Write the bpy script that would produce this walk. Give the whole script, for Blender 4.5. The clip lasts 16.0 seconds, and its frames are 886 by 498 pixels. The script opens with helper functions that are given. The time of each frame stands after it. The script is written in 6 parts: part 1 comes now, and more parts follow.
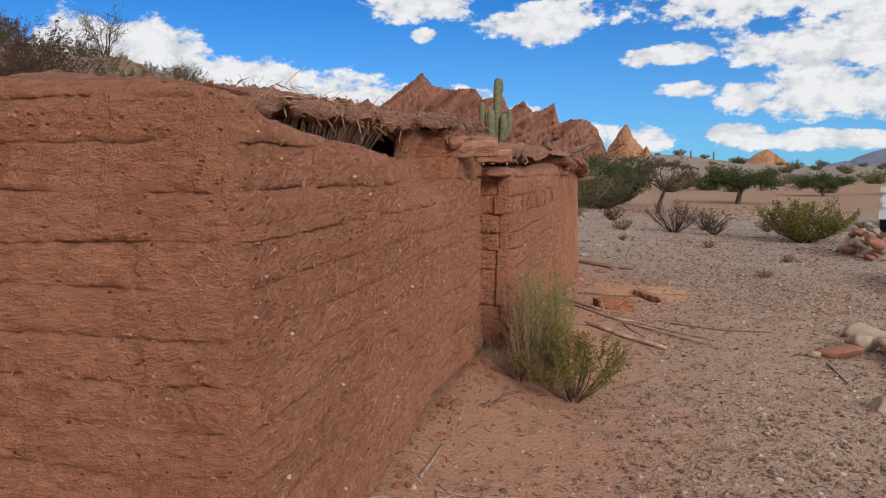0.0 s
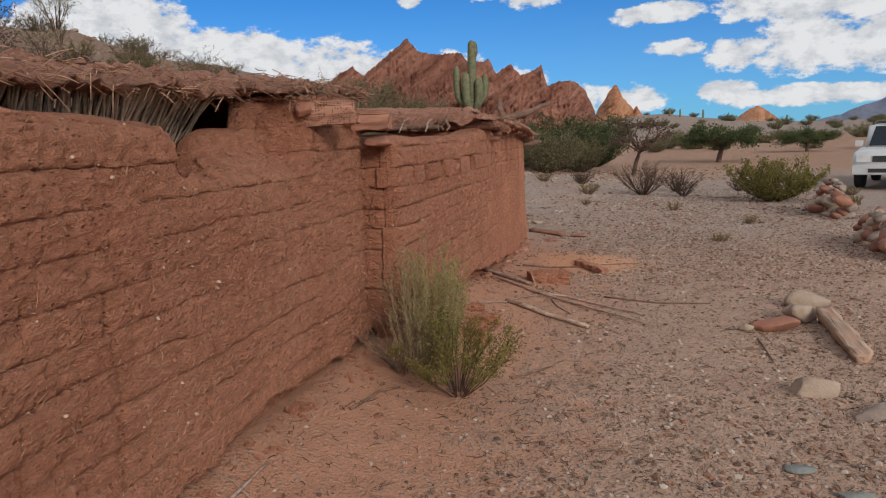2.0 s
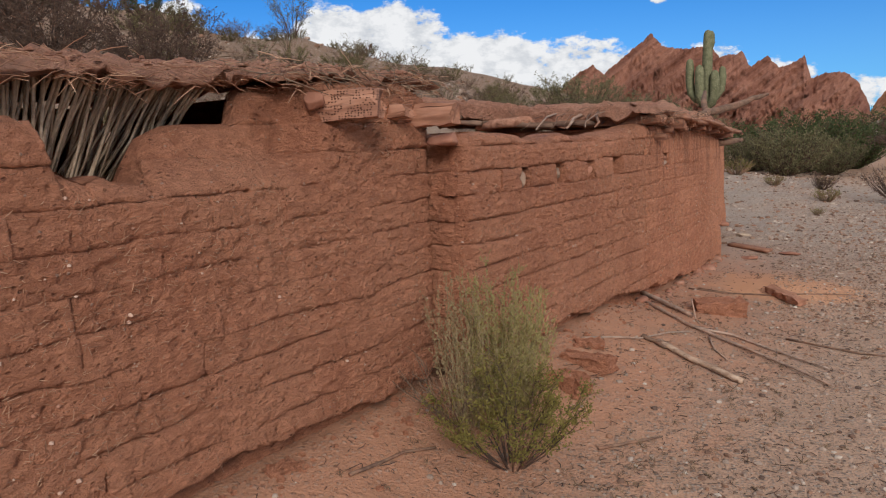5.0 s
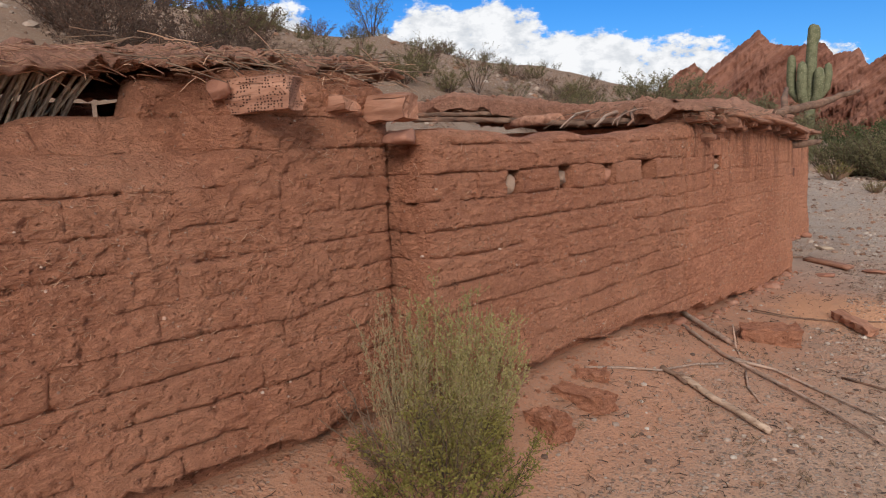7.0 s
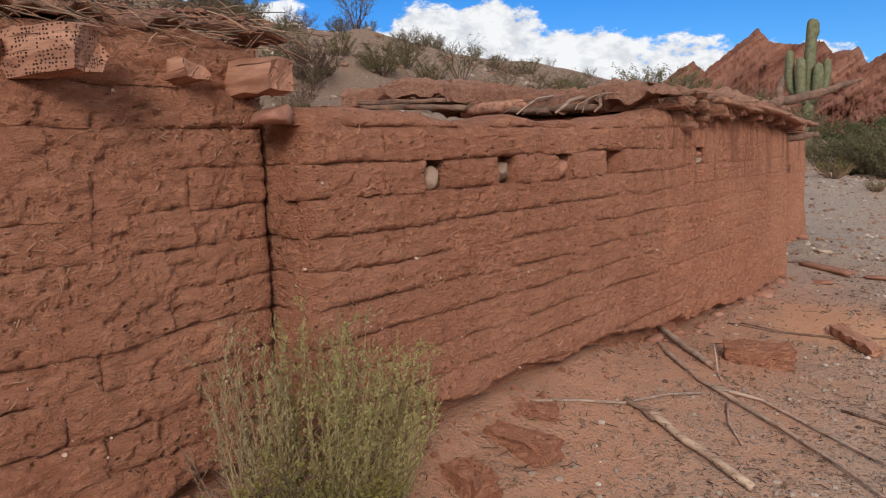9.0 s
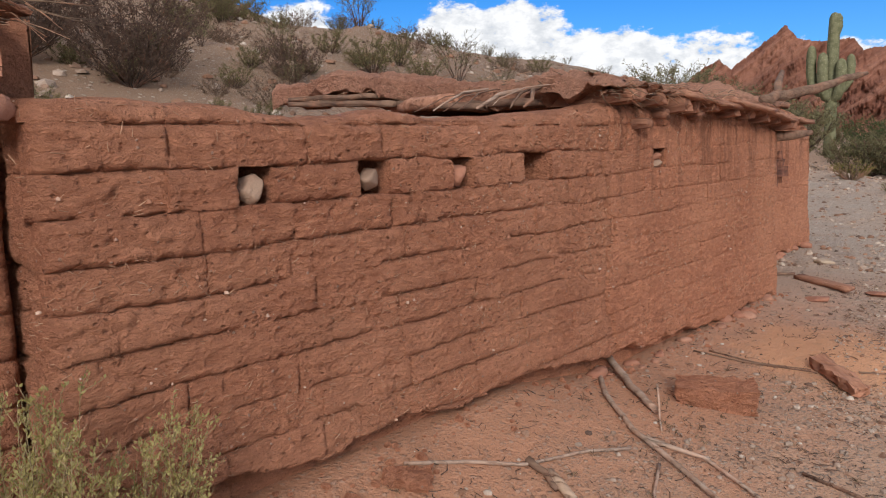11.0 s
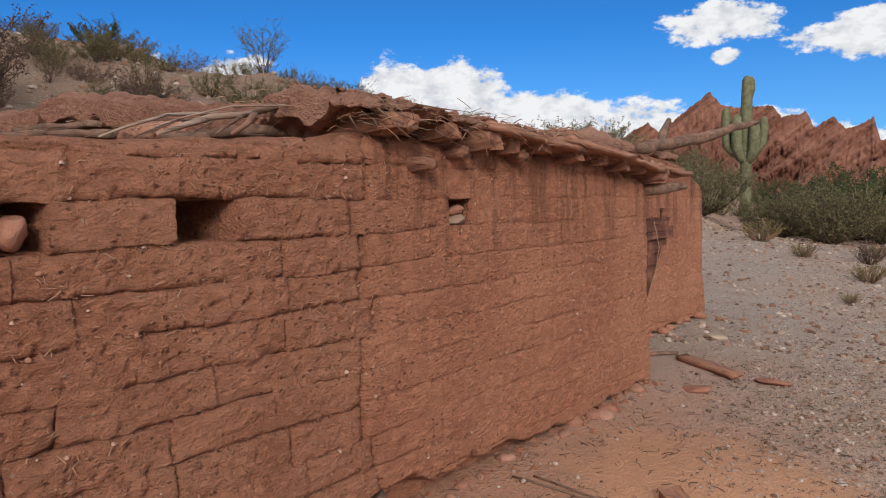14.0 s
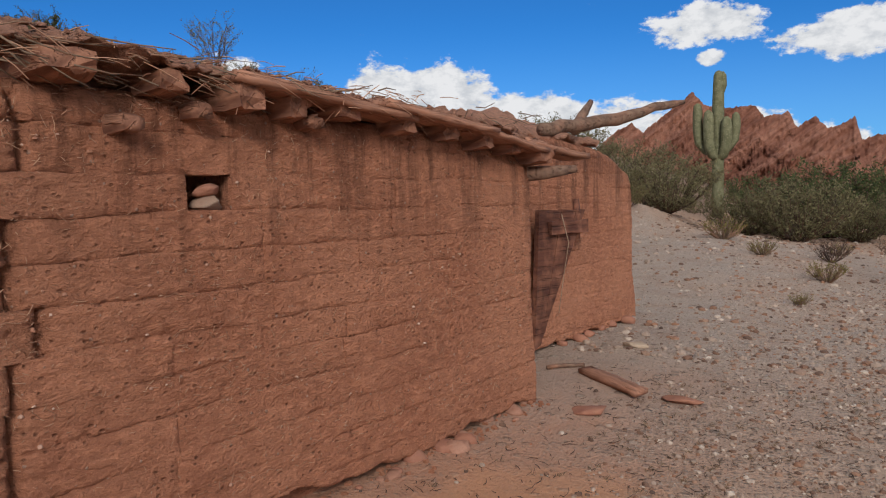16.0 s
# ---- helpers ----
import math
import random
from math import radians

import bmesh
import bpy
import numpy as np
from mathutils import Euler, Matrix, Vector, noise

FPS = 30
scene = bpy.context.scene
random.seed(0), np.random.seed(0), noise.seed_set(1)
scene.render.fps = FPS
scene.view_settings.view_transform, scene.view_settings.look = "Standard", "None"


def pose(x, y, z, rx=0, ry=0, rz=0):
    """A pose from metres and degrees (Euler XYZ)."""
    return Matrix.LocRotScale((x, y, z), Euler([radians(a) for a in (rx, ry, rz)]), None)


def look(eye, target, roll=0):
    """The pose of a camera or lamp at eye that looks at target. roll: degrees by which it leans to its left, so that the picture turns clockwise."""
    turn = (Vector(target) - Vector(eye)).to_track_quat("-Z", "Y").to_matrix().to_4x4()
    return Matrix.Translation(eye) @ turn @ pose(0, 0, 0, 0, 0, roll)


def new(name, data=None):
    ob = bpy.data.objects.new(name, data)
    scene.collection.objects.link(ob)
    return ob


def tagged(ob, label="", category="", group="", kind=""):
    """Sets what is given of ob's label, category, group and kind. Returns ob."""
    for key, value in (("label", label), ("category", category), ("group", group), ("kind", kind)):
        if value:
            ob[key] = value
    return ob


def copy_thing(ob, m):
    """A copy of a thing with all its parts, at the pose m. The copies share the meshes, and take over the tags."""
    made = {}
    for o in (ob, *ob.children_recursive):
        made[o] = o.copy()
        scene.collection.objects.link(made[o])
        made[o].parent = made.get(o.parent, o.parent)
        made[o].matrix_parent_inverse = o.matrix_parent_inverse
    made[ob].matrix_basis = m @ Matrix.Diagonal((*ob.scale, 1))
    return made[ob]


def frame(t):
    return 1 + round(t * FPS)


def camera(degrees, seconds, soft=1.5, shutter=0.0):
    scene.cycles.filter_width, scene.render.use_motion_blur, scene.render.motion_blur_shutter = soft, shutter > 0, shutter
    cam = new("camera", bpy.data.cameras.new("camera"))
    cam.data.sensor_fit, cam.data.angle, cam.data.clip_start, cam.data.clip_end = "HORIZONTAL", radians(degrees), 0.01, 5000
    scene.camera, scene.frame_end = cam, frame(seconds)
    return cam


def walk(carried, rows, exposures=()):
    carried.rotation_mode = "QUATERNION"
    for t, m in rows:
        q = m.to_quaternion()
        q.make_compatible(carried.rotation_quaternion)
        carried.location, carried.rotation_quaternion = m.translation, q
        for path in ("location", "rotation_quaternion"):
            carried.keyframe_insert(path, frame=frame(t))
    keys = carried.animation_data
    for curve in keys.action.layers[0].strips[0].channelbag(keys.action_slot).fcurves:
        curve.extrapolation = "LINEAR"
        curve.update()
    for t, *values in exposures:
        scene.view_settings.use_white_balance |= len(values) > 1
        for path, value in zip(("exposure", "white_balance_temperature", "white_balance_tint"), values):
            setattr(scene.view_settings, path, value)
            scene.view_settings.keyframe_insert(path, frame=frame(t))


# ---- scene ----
cam = camera(62.1, 16.0, soft=1.1)
METRES, EYE, TILT, LEAN, TURN = 8.8, 1.6, 4.2, 0.0, 0.0
ROWS = [
    (0.0, 0.0, 0.0, 0.0, -0.07, -10.26, 0.4),
    (0.5, 0.0349, 0.0113, 0.0016, 3.37, -10.45, 0.73),
    (1.0, 0.0558, 0.0225, 0.0003, 3.55, -11.07, 1.05),
    (1.5, 0.0751, 0.0458, -0.0044, 2.41, -12.44, 1.29),
    (2.0, 0.0966, 0.069, -0.0056, -0.86, -12.83, 2.16),
    (2.5, 0.1249, 0.0851, -0.0048, 2.98, -12.78, 2.85),
    (3.0, 0.1439, 0.0957, -0.0056, 4.09, -12.95, 3.14),
    (3.5, 0.1553, 0.1188, -0.0128, 4.4, -13.04, 1.81),
    (4.0, 0.1659, 0.1467, -0.0161, 5.25, -12.93, 1.93),
    (4.5, 0.1822, 0.1753, -0.019, 11.55, -12.4, 3.13),
    (7.0, 0.2529, 0.2961, -0.0316, 24.83, -11.47, 3.64),
    (7.5, 0.254, 0.3219, -0.0377, 24.64, -11.46, 3.42),
    (8.0, 0.2546, 0.348, -0.0417, 24.31, -11.4, 3.47),
    (10.5, 0.2851, 0.4899, -0.0563, 26.18, -11.87, 3.72),
    (11.0, 0.2977, 0.5181, -0.0579, 26.67, -11.47, 3.76),
    (11.5, 0.2984, 0.5449, -0.0634, 27.23, -11.29, 3.74),
    (12.0, 0.298, 0.5817, -0.0671, 26.0, -7.95, 2.53),
    (12.5, 0.3095, 0.6134, -0.0726, 24.87, -7.54, 2.5),
    (13.0, 0.3273, 0.649, -0.0723, 24.75, -7.82, 2.89),
    (13.5, 0.3342, 0.6833, -0.077, 22.66, -7.99, 2.6),
    (14.0, 0.3387, 0.7203, -0.0802, 22.15, -7.4, 2.56),
    (14.5, 0.3512, 0.7512, -0.087, 22.08, -7.28, 2.72),
    (15.0, 0.3677, 0.7836, -0.0921, 22.21, -7.68, 2.58),
    (15.5, 0.3823, 0.8212, -0.0989, 21.84, -7.78, 2.41),
    (16.0, 0.3988, 0.8566, -0.1031, 21.19, -7.31, 2.8),
]
walk(cam, [(t, pose(0, 0, EYE, TILT, LEAN, TURN) @ pose(METRES * x, METRES * y, METRES * z, 90 + pitch, roll, yaw)) for t, x, y, z, yaw, pitch, roll in ROWS],
     [(0.0, 0.10), (0.7, 0.10), (1.5, -0.06), (3.5, -0.01), (4.0, -0.07), (4.5, 0.02), (7.0, 0.25), (8.2, 0.20), (11.5, 0.34), (12.0, 0.12), (14.0, 0.16), (15.5, 0.18), (16.0, 0.03)])

# ---------------------------------------------------------------- light
world = bpy.data.worlds.new("sky")
scene.world = world
world.use_nodes = True
SUN_FROM = Vector((0.40, -0.90, 0.46)).normalized()


class Nodes:
    """Small helper to write node trees."""

    def __init__(self, tree):
        self.t = tree
        tree.nodes.clear()

    def add(self, kind, ins=None, **props):
        n = self.t.nodes.new(kind)
        for k, v in props.items():
            setattr(n, k, v)
        for k, v in (ins or {}).items():
            if isinstance(v, bpy.types.NodeSocket):
                self.t.links.new(v, n.inputs[k])
            else:
                n.inputs[k].default_value = v
        return n

    def math(self, op, a, b=0.0, clamp=False):
        return self.add("ShaderNodeMath", {0: a, 1: b}, operation=op, use_clamp=clamp).outputs[0]

    def mix(self, f, a, b, blend="MIX"):
        n = self.add("ShaderNodeMix", data_type="RGBA", blend_type=blend)
        for k, v in ((0, f), (6, a), (7, b)):
            if isinstance(v, bpy.types.NodeSocket):
                self.t.links.new(v, n.inputs[k])
            else:
                n.inputs[k].default_value = v if k == 0 else (*v, 1)
        return n.outputs[2]

    def step(self, v, lo, hi, a=0.0, b=1.0):
        return self.add("ShaderNodeMapRange", {0: v, 1: lo, 2: hi, 3: a, 4: b}, interpolation_type="SMOOTHSTEP").outputs[0]

    def noise(self, vec, scale, detail=4, rough=0.55, stretch=None):
        if stretch:
            vec = self.add("ShaderNodeMapping", {0: vec, 3: stretch}).outputs[0]
        return self.add("ShaderNodeTexNoise", {"Vector": vec, "Scale": scale, "Detail": detail, "Roughness": rough}).outputs[0]

    def cells(self, vec, scale, feature="F1", stretch=None, out="Distance", rand=1.0):
        if stretch:
            vec = self.add("ShaderNodeMapping", {0: vec, 3: stretch}).outputs[0]
        return self.add("ShaderNodeTexVoronoi", {"Vector": vec, "Scale": scale, "Randomness": rand}, feature=feature).outputs[out]


def build_sky():
    w = Nodes(world.node_tree)
    out = w.add("ShaderNodeOutputWorld")
    sky = w.add("ShaderNodeTexSky", sky_type="NISHITA", sun_disc=False)
    sky.sun_elevation = math.asin(SUN_FROM.z)
    sky.sun_rotation = math.atan2(SUN_FROM.x, SUN_FROM.y)
    sky.altitude, sky.air_density, sky.dust_density, sky.ozone_density = 2500, 1.0, 0.1, 2.0
    d = w.add("ShaderNodeTexCoord").outputs["Generated"]
    xyz = w.add("ShaderNodeSeparateXYZ", {0: d})
    az = w.math("MULTIPLY", w.math("ARCTAN2", xyz.outputs[0], xyz.outputs[1]), 57.2958)
    el = w.math("MULTIPLY", w.math("ARCSINE", xyz.outputs[2]), 57.2958)
    flat = w.add("ShaderNodeCombineXYZ", {0: az, 1: w.math("MULTIPLY", el, 1.6), 2: 0.0}).outputs[0]
    big = w.noise(flat, 0.16, 6, 0.55)
    fine = w.noise(flat, 0.55, 5, 0.6)
    # cumulus: azimuth, elevation, half width, half height
    heaps = [(-30.0, 6.4, 5.5, 2.8), (-24.3, 7.8, 5.4, 3.2), (-21.0, 8.2, 3.8, 2.9), (-16.5, 5.6, 5.0, 2.6), (-12.6, 5.8, 3.6, 2.6), (-7.2, 5.0, 4.6, 2.7), (-3.2, 4.6, 4.0, 2.3), (2.0, 4.4, 2.8, 2.0), (6.5, 3.4, 3.0, 1.8),
             (-37.4, 8.6, 3.4, 2.6), (-43.2, 9.2, 1.6, 1.7), (-51.5, 9.8, 4.5, 1.9), (10.5, 2.4, 3.0, 1.3), (14.5, 2.2, 3.0, 1.1),
             (-1.8, 12.4, 4.2, 1.5), (-1.3, 10.1, 1.1, 0.65), (7.2, 10.8, 4.4, 1.5), (16.8, 8.2, 3.4, 0.9), (18.0, 5.7, 2.2, 0.7),
             (26, 12.8, 15.0, 3.2), (29, 8.6, 8.5, 2.1), (30, 5.2, 10.0, 1.9), (21.5, 2.6, 2.2, 0.7), (27, 1.9, 6.0, 0.8), (45, 8.0, 12, 7)]
    dens = None
    for a, e, ra, re in heaps:
        dx = w.math("DIVIDE", w.math("SUBTRACT", az, a), ra)
        dy = w.math("DIVIDE", w.math("SUBTRACT", el, e), re)
        q = w.math("SUBTRACT", 1.0, w.math("ADD", w.math("MULTIPLY", dx, dx), w.math("MULTIPLY", dy, dy)))
        dens = q if dens is None else w.math("MAXIMUM", dens, q)
    dens = w.math("MAXIMUM", dens, -0.9)
    # scattered clouds over the rest of the dome
    high = w.math("DIVIDE", 1.0, w.math("MAXIMUM", w.math("ADD", xyz.outputs[2], 0.12), 0.12))
    plane = w.add("ShaderNodeVectorMath", {0: d, 1: w.add("ShaderNodeCombineXYZ", {0: high, 1: high, 2: 0.0}).outputs[0]}, operation="MULTIPLY").outputs[0]
    rest = w.math("MULTIPLY", w.math("SUBTRACT", w.noise(plane, 1.3, 6, 0.6), 0.42), 6.0)
    upper = w.step(el, 17, 26)
    behind = w.step(w.math("ABSOLUTE", az), 55, 75)
    dens = w.add("ShaderNodeMix", {0: w.math("MAXIMUM", upper, behind), 2: dens, 3: rest}).outputs[0]
    puff = w.noise(flat, 1.5, 5, 0.65)
    body = w.math("ADD", dens, w.math("ADD", 0.05, w.math("MULTIPLY", w.math("SUBTRACT", big, 0.5), 3.0)))
    body = w.math("ADD", body, w.math("MULTIPLY", w.math("SUBTRACT", fine, 0.5), 2.0))
    body = w.math("ADD", body, w.math("MULTIPLY", w.math("SUBTRACT", puff, 0.5), 0.9))
    cover = w.step(body, -0.02, 0.45)
    soft = w.math("ADD", w.step(fine, 0.3, 0.7), w.math("MULTIPLY", body, 0.35), True)
    cloud = w.mix(soft, (5.2, 5.5, 5.95), (7.9, 8.0, 8.2))
    tint = w.mix(1.0, sky.outputs[0], (0.15, 0.585, 1.03), "MULTIPLY")
    haze = w.mix(w.step(el, 0, 14, 0.38, 0.0), tint, (2.8, 4.6, 6.8))
    col = w.mix(w.math("MULTIPLY", cover, w.step(el, -1, 1.5)), haze, cloud)
    bg = w.add("ShaderNodeBackground", {0: col, 1: 0.10})
    w.t.links.new(bg.outputs[0], out.inputs[0])


build_sky()
lamp = bpy.data.lights.new("sun", "SUN")
lamp.energy, lamp.angle, lamp.color = 2.3, radians(18), (1.0, 0.945, 0.885)
sun = new("sun", lamp)
sun.matrix_world = look((0, 0, 30), Vector((0, 0, 30)) - SUN_FROM)


# ---------------------------------------------------------------- materials
def material(name, build, rough=0.9, metal=0.0, thin=0.0):
    m = bpy.data.materials.new(name)
    m.use_nodes = True
    w = Nodes(m.node_tree)
    out = w.add("ShaderNodeOutputMaterial")
    sh = w.add("ShaderNodeBsdfPrincipled", {"Roughness": rough, "Metallic": metal, "Specular IOR Level": 0.25})
    col, height, dist = build(w, w.add("ShaderNodeTexCoord").outputs["Object"])
    if isinstance(col, tuple):
        sh.inputs["Base Color"].default_value = (*col, 1)
    else:
        w.t.links.new(col, sh.inputs["Base Color"])
    if thin:
        # light passes through leaves
        tr = w.add("ShaderNodeBsdfTranslucent", {0: col})
        mixed = w.add("ShaderNodeMixShader", {0: thin, 1: sh.outputs[0], 2: tr.outputs[0]})
        w.t.links.new(mixed.outputs[0], out.inputs[0])
    else:
        w.t.links.new(sh.outputs[0], out.inputs[0])
    if height is not None:
        b = w.add("ShaderNodeBump", {"Height": height, "Strength": 1.0, "Distance": dist})
        w.t.links.new(b.outputs[0], sh.inputs["Normal"])
    return m


def adobe(light, dark, grit=1.0, streak=0.0):
    def build(w, o):
        rnd = w.add("ShaderNodeObjectInfo").outputs["Random"]
        broad = w.noise(o, 1.3, 5, 0.6)
        mid = w.noise(o, 7, 6, 0.65)
        fine = w.noise(o, 75, 6, 0.75)
        clump = w.noise(o, 22, 5, 0.7, (0.6, 1, 1.25))
        straw = w.noise(o, 34, 3, 0.6, (0.35, 1, 1.3))
        col = w.mix(w.step(broad, 0.3, 0.7), dark, light)
        col = w.mix(w.step(mid, 0.5, 0.72, 0, 0.45), col, tuple(c * 0.68 for c in dark))
        col = w.mix(w.step(clump, 0.42, 0.66, 0, 0.6), col, tuple(min(1, c * 1.34) for c in light))
        col = w.mix(w.step(fine, 0.52, 0.74, 0, 0.5), col, tuple(c * 0.55 for c in dark))
        col = w.mix(w.math("MULTIPLY", rnd, 0.16), col, tuple(c * 0.72 for c in light))
        if streak:
            run = w.noise(o, 6.5, 5, 0.7, (1.0, 1.0, 0.09))
            z = w.add("ShaderNodeSeparateXYZ", {0: o}).outputs[2]
            run = w.math("MULTIPLY", w.step(run, 0.46, 0.62), w.step(w.math("ADD", z, w.math("MULTIPLY", mid, 0.5)), 1.0, 1.75))
            col = w.mix(w.math("MULTIPLY", run, streak), col, (0.20, 0.08, 0.045))
        cell = w.add("ShaderNodeTexVoronoi", {"Vector": o, "Scale": 26.0})
        chosen = w.math("GREATER_THAN", w.add("ShaderNodeSeparateColor", {0: cell.outputs["Color"]}).outputs[0], 0.86)
        speck = w.math("MULTIPLY", chosen, w.step(cell.outputs["Distance"], 0.2, 0.13))
        col = w.mix(w.math("MULTIPLY", speck, 0.6), col, (0.52, 0.38, 0.30))
        # Pits: dented by the bump, their inner shade put into the colour.
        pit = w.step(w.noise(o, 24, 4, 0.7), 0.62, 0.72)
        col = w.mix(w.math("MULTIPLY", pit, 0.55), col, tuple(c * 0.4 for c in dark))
        h = w.math("ADD", w.math("MULTIPLY", mid, 0.7), w.math("ADD", w.math("MULTIPLY", fine, 0.75), w.math("MULTIPLY", clump, 0.9)))
        h = w.math("ADD", h, w.math("MULTIPLY", straw, 0.55))
        h = w.math("SUBTRACT", h, w.math("MULTIPLY", pit, 0.35))
        # Small holes likewise: a dent, with shade inside painted as dark mud.
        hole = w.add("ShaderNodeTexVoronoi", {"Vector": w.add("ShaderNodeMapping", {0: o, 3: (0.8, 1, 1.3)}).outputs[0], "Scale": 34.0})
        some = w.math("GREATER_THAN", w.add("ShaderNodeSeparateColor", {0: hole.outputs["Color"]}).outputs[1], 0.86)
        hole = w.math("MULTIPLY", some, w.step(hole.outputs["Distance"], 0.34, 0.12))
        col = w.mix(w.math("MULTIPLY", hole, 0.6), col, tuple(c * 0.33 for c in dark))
        h = w.math("SUBTRACT", h, w.math("MULTIPLY", hole, 0.55))
        fleck = w.noise(o, 85, 3, 0.6, (0.6, 1, 1.1))
        col = w.mix(w.step(fleck, 0.61, 0.70, 0, 0.3), col, tuple(min(1, c * 1.6) for c in light))
        col = w.mix(w.step(fleck, 0.38, 0.29, 0, 0.45), col, tuple(c * 0.42 for c in dark))
        h = w.math("ADD", h, w.math("MULTIPLY", fleck, 0.45))
        grain = w.noise(o, 210, 3, 0.7)
        col = w.mix(w.step(grain, 0.55, 0.72, 0, 0.5), col, tuple(min(1, c * 1.45) for c in light))
        h = w.math("ADD", h, w.math("MULTIPLY", grain, 0.16))
        h = w.math("ADD", h, w.math("MULTIPLY", speck, 0.25))
        return col, h, 0.052 * grit
    return build


ADOBE_L, ADOBE_D = (0.58, 0.26, 0.152), (0.45, 0.175, 0.098)
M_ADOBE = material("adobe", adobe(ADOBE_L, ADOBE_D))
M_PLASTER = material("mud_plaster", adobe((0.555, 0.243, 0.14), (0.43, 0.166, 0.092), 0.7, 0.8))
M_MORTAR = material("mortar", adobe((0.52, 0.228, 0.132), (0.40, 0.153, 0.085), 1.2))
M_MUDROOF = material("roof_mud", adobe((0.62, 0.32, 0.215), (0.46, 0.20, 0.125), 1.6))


def ground_look(w, o):
    sep = w.add("ShaderNodeSeparateXYZ", {0: o})
    broad = w.noise(o, 0.35, 5, 0.6)
    mid = w.noise(o, 2.2, 6, 0.65)
    fine = w.noise(o, 45, 5, 0.7)
    red, tan, grey = (0.50, 0.25, 0.15), (0.52, 0.335, 0.232), (0.41, 0.33, 0.27)
    # distance outwards from the house, in the plan
    off = w.math("SUBTRACT", w.math("MULTIPLY", w.math("SUBTRACT", sep.outputs[0], 0.545), 0.967), w.math("MULTIPLY", w.math("SUBTRACT", sep.outputs[1], 5.83), 0.256))
    near = w.math("ADD", off, w.math("MULTIPLY", w.math("SUBTRACT", mid, 0.5), 2.4))
    near = w.math("MAXIMUM", near, w.math("MULTIPLY", w.step(w.math("ADD", sep.outputs[1], mid), 13.2, 15.0), 2.4))
    col = w.mix(w.step(near, 0.3, 1.9), red, tan)
    gravel = w.math("MULTIPLY", w.step(w.math("ADD", sep.outputs[1], w.math("MULTIPLY", mid, 4)), 11, 17), w.step(sep.outputs[1], 34, 24))
    col = w.mix(w.math("MULTIPLY", gravel, w.step(broad, 0.25, 0.6, 0.5, 0.95)), col, grey)
    far = w.math("MULTIPLY", w.step(sep.outputs[1], 22, 34), w.step(off, -3, 3))
    col = w.mix(far, col, (0.46, 0.265, 0.16))
    hill = w.step(off, -5, -9)
    col = w.mix(hill, col, (0.27, 0.172, 0.113))
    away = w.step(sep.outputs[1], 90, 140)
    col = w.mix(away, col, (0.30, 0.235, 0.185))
    col = w.mix(w.step(mid, 0.45, 0.75, 0, 0.5), col, (0.30, 0.155, 0.095))
    col = w.mix(w.step(fine, 0.5, 0.75, 0, 0.4), col, (0.26, 0.155, 0.105))
    mound = w.add("ShaderNodeVectorMath", {0: o, 1: (2.85, 10.42, 0.0)}, operation="DISTANCE").outputs["Value"]
    mound = w.step(w.math("ADD", mound, w.math("MULTIPLY", mid, 0.7)), 1.35, 0.85)
    col = w.mix(mound, col, (0.58, 0.30, 0.17))
    cell = w.add("ShaderNodeTexVoronoi", {"Vector": o, "Scale": 30.0})
    pick = w.add("ShaderNodeSeparateColor", {0: cell.outputs["Color"]})
    stone = w.math("MULTIPLY", w.step(cell.outputs["Distance"], 0.42, 0.3), w.math("GREATER_THAN", pick.outputs[0], 0.42))
    stone = w.math("MULTIPLY", stone, w.math("MULTIPLY", w.step(near, 0.3, 1.3, 0.4, 1.0), w.math("SUBTRACT", 1.0, w.math("MULTIPLY", mound, 0.8))))
    small = w.add("ShaderNodeTexVoronoi", {"Vector": o, "Scale": 62.0})
    pick3 = w.add("ShaderNodeSeparateColor", {0: small.outputs["Color"]})
    chip = w.math("MULTIPLY", w.step(small.outputs["Distance"], 0.46, 0.32), w.math("GREATER_THAN", pick3.outputs[0], 0.35))
    chip = w.math("MULTIPLY", chip, w.math("MULTIPLY", w.step(near, 0.3, 1.6, 0.3, 1.0), w.math("SUBTRACT", 1.0, w.math("MULTIPLY", mound, 0.85))))
    col = w.mix(w.math("MULTIPLY", chip, 0.7), col, w.mix(pick3.outputs[1], (0.13, 0.095, 0.075), (0.50, 0.40, 0.33)))
    shade = w.mix(pick.outputs[1], (0.15, 0.10, 0.075), (0.52, 0.42, 0.34))
    col = w.mix(w.math("MULTIPLY", stone, 0.75), col, shade)
    cell2 = w.add("ShaderNodeTexVoronoi", {"Vector": o, "Scale": 9.0})
    pick2 = w.add("ShaderNodeSeparateColor", {0: cell2.outputs["Color"]})
    rock = w.math("MULTIPLY", w.step(cell2.outputs["Distance"], 0.34, 0.24), w.math("GREATER_THAN", pick2.outputs[0], 0.72))
    rock = w.math("MULTIPLY", rock, w.math("MAXIMUM", hill, gravel))
    col = w.mix(rock, col, w.mix(pick2.outputs[1], (0.22, 0.15, 0.11), (0.50, 0.41, 0.33)))
    h = w.math("ADD", w.math("MULTIPLY", fine, 0.5), w.math("ADD", w.math("MULTIPLY", stone, 0.45), w.math("MULTIPLY", chip, 0.25)))
    h = w.math("ADD", h, w.math("ADD", w.math("MULTIPLY", mid, 1.5), rock))
    return col, h, 0.04


M_GROUND = material("dry_ground", ground_look, 0.95)


